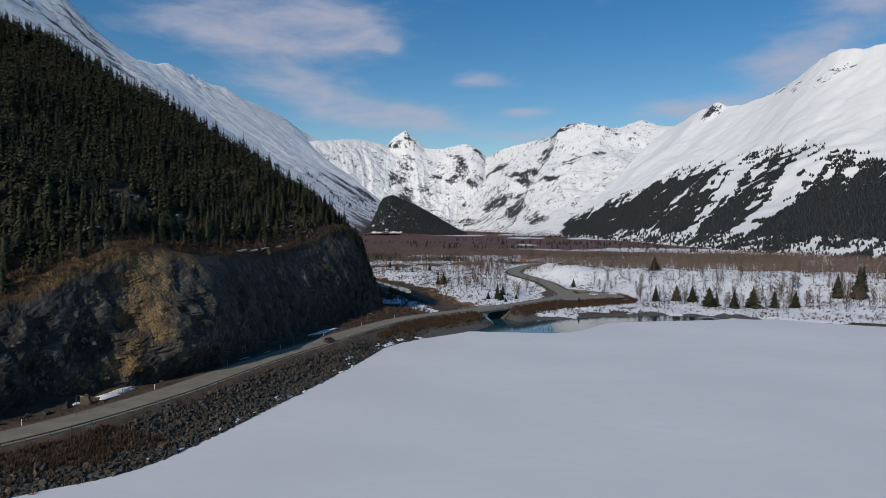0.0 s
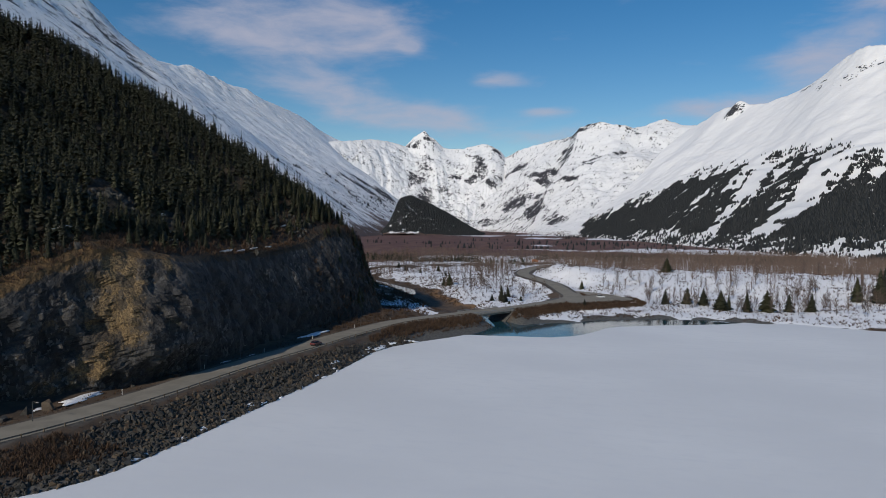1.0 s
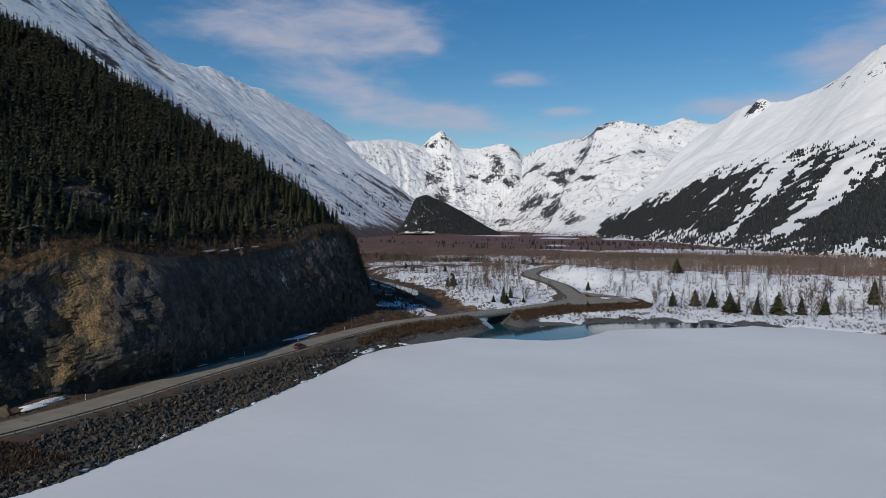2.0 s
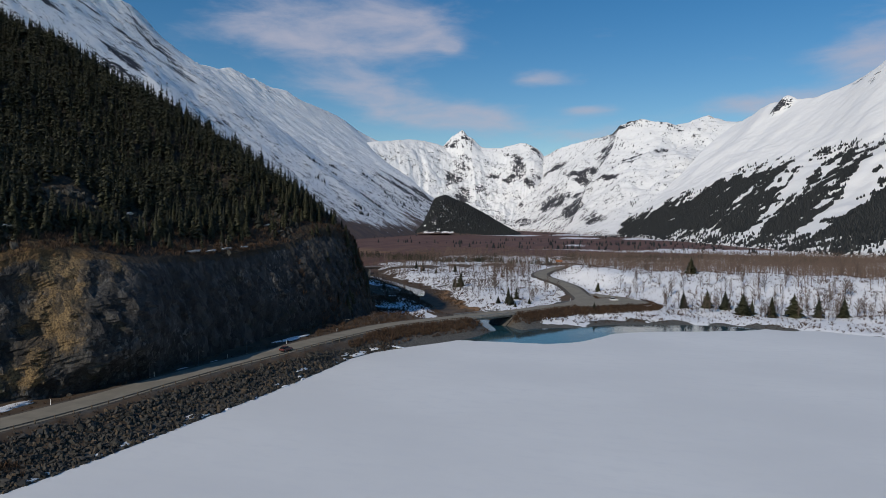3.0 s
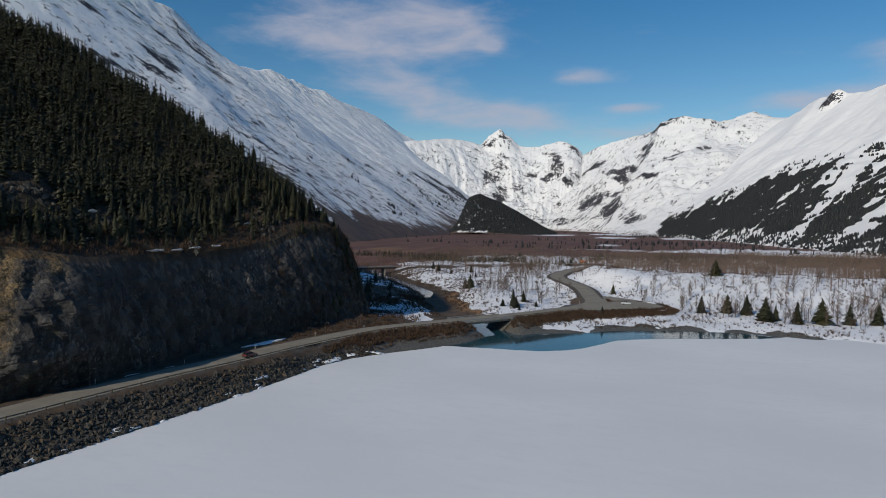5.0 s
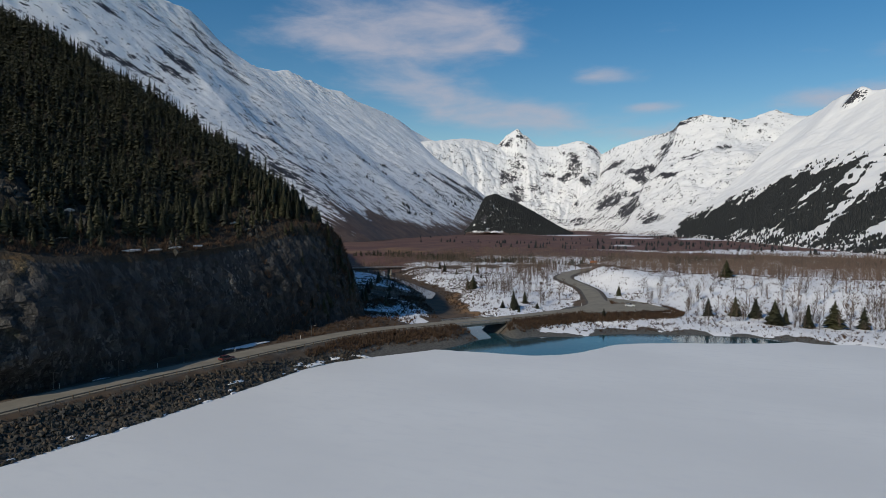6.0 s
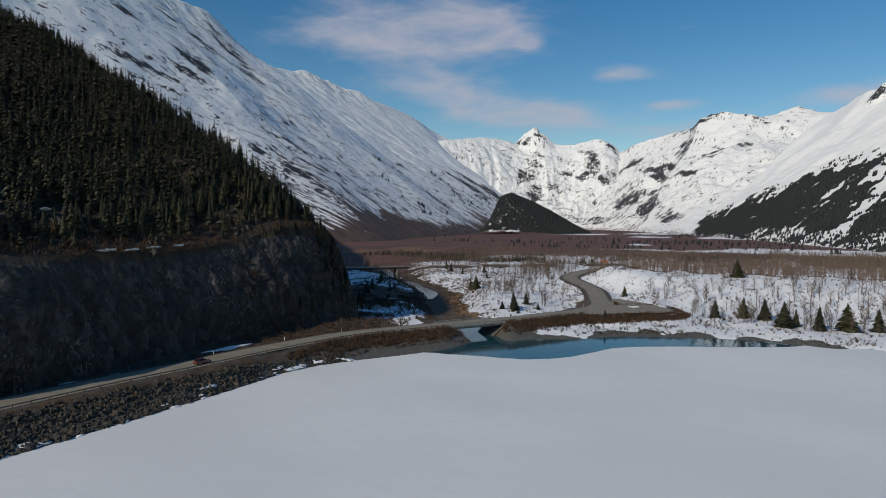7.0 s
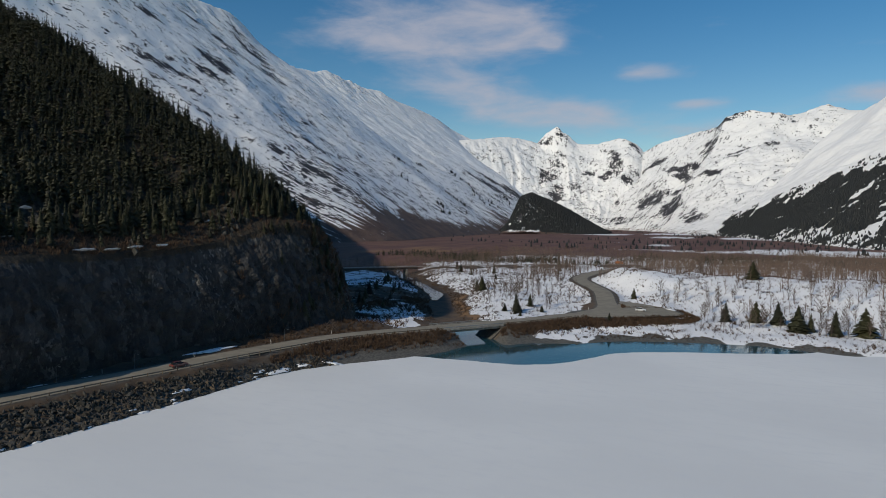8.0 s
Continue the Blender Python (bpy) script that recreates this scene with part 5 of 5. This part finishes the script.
def marker_post():
    root = new("marker_post")
    bm = bmesh.new()
    box(bm, (0.14, 0.05, 1.4), (0, 0, 0.5), None, 0.01)
    part("post", bm, M_WHITE, root)
    bm = bmesh.new()
    box(bm, (0.10, 0.012, 0.16), (0, -0.033, 1.02))
    part("reflector", bm, M_STEEL, root, "small grey reflector")
    return tagged(root, "white plastic marker post at the road edge", "marker post", "marker posts along the road")


M_WHITE = two_tone("white_plastic", (0.62, 0.62, 0.60), (0.74, 0.74, 0.72), 4.0, 0.5, 0.05, 0.01)
marker = marker_post()
first = True
for y, o in [(103, -6.0), (135, -6.0), (163, -5.9), (188, -5.9), (214, -5.9), (240, -5.9), (262, -5.9), (282, -5.9), (330, -6), (352, -6), (372, -6)]:
    p, a = line_point(ROAD, run_at(ROAD, y))
    x, yy = p.x + math.sin(a) * o, p.y - math.cos(a) * o
    m = pose(x, yy, float(ground_z(x, yy)), 0, 0, math.degrees(a) + 90)
    if first:
        marker.matrix_basis, first = m, False
    else:
        copy_thing(marker, m)


# ---- bridge over the creek mouth ----
M_STAINED = two_tone("stained_stone", (0.05, 0.047, 0.043), (0.12, 0.11, 0.10), 1.5, 0.85, 0.4, 0.1)


def road_bridge():
    p, a = line_point(ROAD, run_at(ROAD, 304.5))
    root = new("road_bridge")
    tagged(root, "low concrete road bridge over the creek mouth", "bridge")
    root.matrix_basis = pose(p.x, p.y, p.z, 0, 0, math.degrees(a))
    bm = bmesh.new()
    box(bm, (27, 10.6, 0.42), (0, 0, -0.29), None, 0.03)
    part("deck", bm, M_CONCRETE, root)
    for s in (-4.2, -1.4, 1.4, 4.2):
        bm = bmesh.new()
        box(bm, (26, 0.5, 0.9), (0, s, -0.95), None, 0.03)
        part("girder", bm, M_CONCRETE, root)
    for s in (-1, 1):
        bm = bmesh.new()
        box(bm, (1.2, 10.8, 5.6), (s * 12.6, 0, -3.3), None, 0.05)
        part("abutment", bm, M_STAINED, root, "stained concrete abutment")
        bm = bmesh.new()
        ring = [bm.verts.new((s * x, y, z)) for y in (-5.6, 5.6) for x, z in ((12.3, -1.5), (6.4, -5.8), (12.3, -5.8))]
        bm.faces.new(ring[:3])
        bm.faces.new(ring[3:])
        for k in range(3):
            bm.faces.new((ring[k], ring[(k + 1) % 3], ring[3 + (k + 1) % 3], ring[3 + k]))
        bmesh.ops.recalc_face_normals(bm, faces=bm.faces[:])
        part("apron", bm, M_STAINED, root, "sloped dark stone apron")
        for e in (-1, 1):
            bm = bmesh.new()
            box(bm, (4.5, 0.5, 3.4), (s * 14.4, e * 6.6, -2.2), Matrix.Rotation(radians(28 * s * e), 3, "Z"), 0.04)
            part("wing_wall", bm, M_STAINED, root)
    for e in (-1, 1):
        bm = bmesh.new()
        box(bm, (27, 0.35, 0.3), (0, e * 5.1, 0.06), None, 0.03)
        part("kerb", bm, M_CONCRETE, root)
        bm = bmesh.new()
        box(bm, (27, 0.09, 0.3), (0, e * 5.1, 0.62), None, 0.03)
        part("bridge_rail", bm, M_STEEL, root, "grey steel rail")
        for k in range(10):
            bm = bmesh.new()
            box(bm, (0.14, 0.14, 0.75), (-12.6 + 2.8 * k, e * 5.2, 0.42))
            part("rail_post", bm, M_STEEL, root)


road_bridge()


def far_bridge():
    p, a = line_point(ROAD_TWO, run_at(ROAD_TWO, 528))
    root = new("far_bridge")
    tagged(root, "long dark girder bridge over the upper creek", "bridge")
    root.matrix_basis = pose(p.x, p.y, p.z, 0, 0, math.degrees(a))
    bm = bmesh.new()
    box(bm, (64, 7.6, 0.5), (0, 0, -0.3), None, 0.04)
    part("deck", bm, M_BARK, root)
    for s in (-2.6, 2.6):
        bm = bmesh.new()
        box(bm, (62, 0.5, 1.3), (0, s, -1.2), None, 0.04)
        part("girder", bm, M_BARK, root, "dark weathered girder")
    for x in (-21, 0, 21):
        bm = bmesh.new()
        box(bm, (1.1, 6.4, 6.0), (x, 0, -4.4), None, 0.08)
        part("pier", bm, M_CONCRETE, root)
    for s in (-1, 1):
        bm = bmesh.new()
        box(bm, (64, 0.12, 0.3), (0, s * 3.7, 0.5), None, 0.03)
        part("bridge_rail", bm, M_STEEL, root)


far_bridge()


# ---- vehicles ----
def lacquer(name, c):
    mat, nt, bsdf = material(name, 0.3)
    colour(nt, bsdf, blend(nt, rng(nt, nz(nt, 1.5, 5), 0.4, 0.8, 0, 0.35), c, (0.16, 0.14, 0.12)))
    bsdf.inputs["Coat Weight"].default_value = 0.5
    return mat


def car(name, paint, at, turn, label, tall=1.0):
    """A family car along +x, with wheels, windows, lights and bumpers as parts."""
    root = new(name)
    tagged(root, label, "car")
    root.matrix_basis = pose(*at, 0, 0, turn)
    glass, nt, b = material("car_glass", 0.05)
    b.inputs["Base Color"].default_value = (0.012, 0.014, 0.016, 1)
    rubber = two_tone("tyre_rubber", (0.015, 0.015, 0.015), (0.03, 0.03, 0.03), 6.0)
    red, nt, b = material("tail_lamp_red", 0.2)
    b.inputs["Base Color"].default_value = (0.35, 0.02, 0.015, 1)

    def hull(sections, mat, nm, lab=""):
        """Skin over cross sections: x, half width low, half width high, low z, high z."""
        bm = bmesh.new()
        rings = []
        for x, w0, w1, z0, z1 in sections:
            pts = [(-w0, z0 + 0.06), (-w0, (z0 + z1) / 2), (-w1, z1 - 0.05), (-w1 * 0.9, z1), (w1 * 0.9, z1), (w1, z1 - 0.05), (w0, (z0 + z1) / 2), (w0, z0 + 0.06), (w0 * 0.9, z0), (-w0 * 0.9, z0)]
            rings.append([bm.verts.new((x, yy, zz)) for yy, zz in pts])
        for r, s in zip(rings, rings[1:]):
            for k in range(10):
                bm.faces.new((r[k], r[(k + 1) % 10], s[(k + 1) % 10], s[k]))
        bm.faces.new(rings[0][::-1])
        bm.faces.new(rings[-1])
        bmesh.ops.recalc_face_normals(bm, faces=bm.faces[:])
        return part(nm, bm, mat, root, lab)

    t = tall
    hull([(-2.3, 0.78, 0.76, 0.35, 0.95 * t), (-2.15, 0.88, 0.84, 0.28, 1.0 * t), (-0.8, 0.91, 0.87, 0.25, 1.0 * t), (0.9, 0.91, 0.86, 0.25, 0.98 * t), (2.0, 0.87, 0.80, 0.28, 0.86 * t), (2.3, 0.74, 0.70, 0.36, 0.72 * t)], paint, "body")
    hull([(-2.08, 0.74, 0.70, 0.95 * t, 1.02 * t), (-1.75, 0.78, 0.64, 0.97 * t, 1.5 * t), (0.2, 0.79, 0.64, 0.97 * t, 1.52 * t), (1.05, 0.76, 0.70, 0.95 * t, 1.01 * t)], glass, "windows", "dark tinted windows")
    hull([(-1.72, 0.62, 0.60, 1.47 * t, 1.52 * t), (-0.8, 0.66, 0.62, 1.49 * t, 1.56 * t), (0.18, 0.62, 0.58, 1.48 * t, 1.54 * t)], paint, "roof")
    for x, nm in ((2.27, "front_bumper"), (-2.3, "rear_bumper")):
        bm = bmesh.new()
        box(bm, (0.16, 1.55, 0.2), (x, 0, 0.42), None, 0.05)
        part(nm, bm, rubber, root)
    for s in (-1, 1):
        bm = bmesh.new()
        box(bm, (0.1, 0.3, 0.14), (2.22, s * 0.58, 0.62 * t), None, 0.03)
        part("headlight", bm, M_STEEL, root)
        bm = bmesh.new()
        box(bm, (0.08, 0.2, 0.24), (-2.29, s * 0.68, 0.78 * t), None, 0.03)
        part("tail_light", bm, red, root, "red tail light")
        bm = bmesh.new()
        box(bm, (0.14, 0.2, 0.12), (0.75, s * 0.98, 1.02 * t), None, 0.04)
        part("mirror", bm, paint, root)
        for x in (-1.4, 1.42):
            bm = bmesh.new()
            rod(bm, (x, s * 0.70, 0.33), (x, s * 0.92, 0.33), 0.33, 0.33, 20)
            wheel = part("wheel", bm, rubber, root, "black tyre")
            bm = bmesh.new()
            rod(bm, (x, s * 0.90, 0.33), (x, s * 0.935, 0.33), 0.2, 0.18, 14)
            part("rim", bm, M_STEEL, wheel, "grey wheel rim")
    return root


p, a = line_point(ROAD, run_at(ROAD, 204))
car("red_car", lacquer("red_paint", (0.13, 0.03, 0.028)), (p.x + 2.0 * math.sin(a), p.y - 2.0 * math.cos(a), 5.03), math.degrees(a), "dusty red car driving on the lakeside road")
car("parked_car", lacquer("silver_paint", (0.55, 0.56, 0.57)), (13.6, 378.5, 4.97), 8, "silver estate car parked on the pull-out", 1.12)


def road_truck(at, turn):
    root = new("road_truck")
    tagged(root, "orange maintenance truck standing on the far road", "truck")
    root.matrix_basis = pose(*at, 0, 0, turn)
    orange = lacquer("orange_paint", (0.55, 0.16, 0.03))
    rubber = two_tone("truck_tyre", (0.015, 0.015, 0.015), (0.03, 0.03, 0.03), 6.0)
    for nm, size, c in (("cargo_box", (4.2, 2.4, 2.1), (-1.1, 0, 2.0)), ("cab", (1.9, 2.3, 2.2), (2.3, 0, 1.7)), ("chassis", (6.4, 1.1, 0.35), (0, 0, 0.75))):
        bm = bmesh.new()
        box(bm, size, c, None, 0.1)
        part(nm, bm, orange if nm != "chassis" else rubber, root)
    bm = bmesh.new()
    box(bm, (0.06, 2.0, 0.8), (3.25, 0, 2.2), None, 0.02)
    part("windscreen", bm, rubber, root, "dark windscreen")
    for x in (-2.2, 2.2):
        for s in (-1, 1):
            bm = bmesh.new()
            rod(bm, (x, s * 0.85, 0.5), (x, s * 1.2, 0.5), 0.5, 0.5, 16)
            part("wheel", bm, rubber, root)


p, a = line_point(ROAD_TWO, run_at(ROAD_TWO, 664))
road_truck((p.x, p.y, p.z + 0.05), math.degrees(a))


# ---- snow left in the shade, boulders at the cliff foot ----
def blob(rs, flat):
    bm = bmesh.new()
    bmesh.ops.create_icosphere(bm, subdivisions=3, radius=1)
    off = rs.rand(3) * 40
    for v in bm.verts:
        k = 1 + 0.7 * noise.noise(v.co * 1.4 + Vector(off)) + 0.25 * noise.noise(v.co * 4 + Vector(off))
        v.co = Vector((v.co.x * k, v.co.y * k, v.co.z * flat * k))
    for f in bm.faces:
        f.smooth = True
    return bm


M_OLD_SNOW = two_tone("old_snow", (0.68, 0.70, 0.74), (0.80, 0.81, 0.83), 1.0, 0.7, 0.3, 0.1)


def snow_patch(x, y, z, sx, sy, turn, tilt, seed, label):
    bm = blob(np.random.RandomState(seed), 0.16)
    me = bpy.data.meshes.new("snow_patch")
    bm.to_mesh(me)
    bm.free()
    ob = thing("snow_patch", me, M_OLD_SNOW, label, "snow patch", "snow patches")
    ob.matrix_basis = Matrix.LocRotScale((x, y, z), Euler((0, radians(tilt), radians(turn))), (sx, sy, max(1.3, 0.3 * (sx + sy))))


for k, (x, y, sx, sy, turn) in enumerate([(-102.5, 131.5, 1.9, 5.5, 0), (-105.5, 123, 1.3, 2.0, 10), (-88.5, 226, 1.5, 7.5, -14), (-93.0, 176, 0.9, 2.2, -5), (-91.5, 187, 0.8, 1.6, -5)]):
    snow_patch(x, y, float(ground_z(x, y)) - 0.05, sx, sy, turn, 0, 300 + k, "leftover snow bank beside the road under the cliff")
for k, (x, y, sx, sy) in enumerate([(-107.0, 198, 1.4, 3.4), (-106.5, 206, 1.2, 2.6), (-106, 213, 1.3, 2.2), (-105, 222, 1.0, 2.2), (-120, 146, 2.0, 4.2), (-113, 249, 1.2, 1.6), (-122, 190, 1.2, 1.6), (-128, 178, 1.4, 2.2), (-118, 172, 1.2, 1.8), (-127, 205, 1.0, 1.6), (-116, 183, 0.9, 1.5), (-130, 196, 1.4, 1.9)]):
    snow_patch(x, y, float(hill_z(x, y)) + 0.15, sx, sy, 0, -28, 330 + k, "small snow patch on a ledge above the cliff")


for k, (x, y, sx, sy, turn) in enumerate([(-63.5, 229, 1.6, 4.5, -8), (-66, 222, 0.9, 2.6, 0), (-56.5, 243.5, 3.4, 1.6, 20), (-61.5, 236, 1.4, 2.2, -20), (-67.5, 196, 0.8, 2.4, 0), (-69.5, 150, 0.9, 2.0, 0)]):
    snow_patch(x, y, float(ground_z(x, y)) + 0.1, sx, sy, turn, 10, 360 + k, "tongue of snow on the stones at the lake edge")


for k, (x, y, sx, sy, turn) in enumerate([(30.5, 372.5, 2.2, 1.2, 40), (25, 391, 3.6, 1.3, -50), (14, 404, 4.0, 1.4, -40), (33, 380, 1.4, 2.4, 0)]):
    snow_patch(x, y, float(ground_z(x, y)) + 0.1, sx, sy, turn, 0, 380 + k, "ploughed snow bank at the edge of the pull-out")


rs = np.random.RandomState(77)
EDGE = spline([(-74, 103), (-71, 120), (-69, 142), (-67, 165), (-65, 200), (-64, 226)], 2)
for k in range(22):
    q = EDGE[rs.randint(len(EDGE))] + rs.uniform(-1.2, 0.8, 2)
    snow_patch(q[0], q[1], max(float(ground_z(*q)), 0.0) + 0.08, rs.uniform(0.25, 0.6), rs.uniform(0.5, 1.5), rs.uniform(-25, 10), 8, 420 + k, "scrap of snow caught among the shore stones")


def rock_mesh(rs, n=13):
    bm = bmesh.new()
    for _ in range(n):
        d = Vector(rs.normal(0, 1, 3))
        d.normalize()
        bm.verts.new((d.x * rs.uniform(0.85, 1.1), d.y * rs.uniform(0.7, 1.0), d.z * rs.uniform(0.6, 0.85)))
    out = bmesh.ops.convex_hull(bm, input=bm.verts[:])
    bmesh.ops.delete(bm, geom=[g for g in out["geom_interior"] if isinstance(g, bmesh.types.BMVert)], context="VERTS")
    bmesh.ops.triangulate(bm, faces=bm.faces[:])
    bmesh.ops.recalc_face_normals(bm, faces=bm.faces[:])
    me = bpy.data.meshes.new("rock")
    bm.to_mesh(me)
    bm.free()
    return me


def rock_material():
    mat, nt, bsdf = material("riprap_stone", 0.85)
    r = nt.nodes.new("ShaderNodeObjectInfo").outputs["Random"]
    c = blend(nt, rng(nt, nz(nt, 0.9, 6, 0.6), 0.3, 0.7), (0.014, 0.0135, 0.012), (0.064, 0.057, 0.046))
    c = blend(nt, rng(nt, r, 0.75, 1.0, 0, 0.45), c, (0.17, 0.11, 0.06))
    colour(nt, bsdf, blend(nt, rng(nt, r, 0.0, 0.3, 0.45, 0), c, (0.05, 0.05, 0.052)))
    bump(nt, bsdf, nz(nt, 5.0, 5), 0.5, 0.06)
    return mat


def rock_material_joined():
    mat, nt, bsdf = material("riprap_stone_far", 0.85)
    r = nt.nodes.new("ShaderNodeNewGeometry").outputs["Random Per Island"]
    c = blend(nt, rng(nt, nz(nt, 0.9, 6, 0.6), 0.3, 0.7), (0.014, 0.0135, 0.012), (0.064, 0.057, 0.046))
    c = blend(nt, rng(nt, r, 0.75, 1.0, 0, 0.45), c, (0.17, 0.11, 0.06))
    colour(nt, bsdf, blend(nt, rng(nt, r, 0.0, 0.3, 0.45, 0), c, (0.05, 0.05, 0.052)))
    bump(nt, bsdf, nz(nt, 5.0, 5), 0.5, 0.06)
    return mat


M_STONE, M_STONE_JOINED = rock_material(), rock_material_joined()
ROCKS = [rock_mesh(np.random.RandomState(400 + k)) for k in range(14)]
for me in ROCKS:
    me.materials.append(M_STONE)
rs = np.random.RandomState(71)
for x, y, r in [(-104.5, 119, 1.6), (-106, 115, 1.2), (-107.5, 112, 1.0), (-103.5, 123.5, 1.9), (-106.5, 109, 0.8), (-100, 148, 1.0), (-99, 152, 0.8), (-98.2, 156, 1.1), (-97.5, 160, 0.7), (-99.5, 145, 0.7), (-108, 106, 0.9), (-96.5, 165, 0.9), (-97, 170, 0.6)]:
    ob = tagged(new("boulder", ROCKS[rs.randint(14)]), "fallen grey boulder at the foot of the cliff", "boulder", "boulders under the cliff")
    ob.matrix_basis = Matrix.LocRotScale((x, y, float(ground_z(x, y)) + r * 0.3), Euler(rs.rand(3) * 6), (r, r, r * 0.85))


def rock_outcrop(x, y, count, spread, seed):
    """Weathered ledge rocks half buried in the slope."""
    rs = np.random.RandomState(seed)
    root = new("rock_outcrop")
    tagged(root, "grey weathered rock outcrop among the spruces", "rock outcrop", "outcrops on the headland")
    root.matrix_basis = pose(x, y, float(hill_z(x, y)))
    for _ in range(count):
        px, py, r = x + rs.normal(0, spread), y + rs.normal(0, spread), rs.uniform(0.4, 1.5)
        ob = new("rock", LEDGES[rs.randint(len(LEDGES))])
        ob.parent = root
        ob.matrix_basis = Matrix.LocRotScale((px - x, py - y, float(hill_z(px, py)) + 0.2 * r - root.matrix_basis.translation.z), Euler(rs.rand(3) * 6), (r * 1.3, r, r * 0.9))


M_OUTCROP = two_tone("lichened_rock", (0.018, 0.0175, 0.015), (0.085, 0.078, 0.064), 0.6, 0.9, 0.7, 0.2)
LEDGES = [rock_mesh(np.random.RandomState(450 + k)) for k in range(6)]
for me in LEDGES:
    me.materials.append(M_OUTCROP)
for k, (x, y, count, spread) in enumerate([(-134, 181, 26, 3.2), (-138, 174, 14, 2.4), (-129, 189, 12, 2.4), (-124, 197, 10, 2.5), (-111, 257, 22, 3.0), (-107, 249, 14, 2.6), (-113, 262, 12, 2.4), (-107.5, 214, 8, 2.0), (-116, 141, 10, 2.0)]):
    rock_outcrop(x, y, count, spread, 500 + k)


# ---- riprap along the lake ----
def riprap():
    rs = np.random.RandomState(72)
    root = new("riprap")
    tagged(root, "bank of broken dark riprap stone between road and lake", "riprap", kind="structure")
    n = 46000
    x, y = rs.uniform(-125, -55, n), rs.uniform(62, 244, n)
    dr, side, _ = seg_dist(x, y, ROAD)
    ds, sside, _ = seg_dist(x, y, SHORE)
    top = np.interp(y, [60, 105, 120, 225, 244], [11.0, 9.6, 7.8, 8.8, 11.5])
    ok = (side > 0) & (dr > top + rs.normal(0, 0.6, n)) & ((sside < 0) | (ds < 0.7)) & ((y > 110 + 6 * vnoise(x / 5, y / 5, 73)) | (ds < 5.5 + 5 * vnoise(x / 6, y / 6, 74)))
    x, y, ds = x[ok], y[ok], ds[ok]
    z = ground_z(x, y)
    r = np.clip(rs.lognormal(-0.95, 0.4, len(x)), 0.2, 1.05)
    first = np.argsort(np.abs(y - 150) + rs.uniform(0, 90, len(x)))[:300]
    loose = set(first.tolist())
    VV, FF, base = [], [], 0
    arrays = []
    for me in ROCKS:
        v = np.empty(len(me.vertices) * 3)
        me.vertices.foreach_get("co", v)
        f = np.empty(len(me.polygons) * 3, int)
        me.polygons.foreach_get("vertices", f)
        arrays.append((v.reshape(-1, 3), f.reshape(-1, 3)))
    for k in range(len(x)):
        m = Matrix.LocRotScale((x[k], y[k], z[k] + r[k] * 0.25), Euler(rs.rand(3) * 6.28), (r[k] * rs.uniform(0.8, 1.25), r[k], r[k] * rs.uniform(0.7, 1.0)))
        q = rs.randint(len(ROCKS))
        if k in loose:
            ob = new("rock", ROCKS[q])
            ob.parent = root
            ob.matrix_basis = m
        else:
            v, f = arrays[q]
            a = np.array(m)
            VV.append(v @ a[:3, :3].T + a[:3, 3])
            FF.append(f + base)
            base += len(v)
    me = mesh_of("rock_rubble", np.vstack(VV), np.vstack(FF), False)
    thing("rock_rubble", me, M_STONE_JOINED, "", "", kind="stuff", parent=root)


riprap()
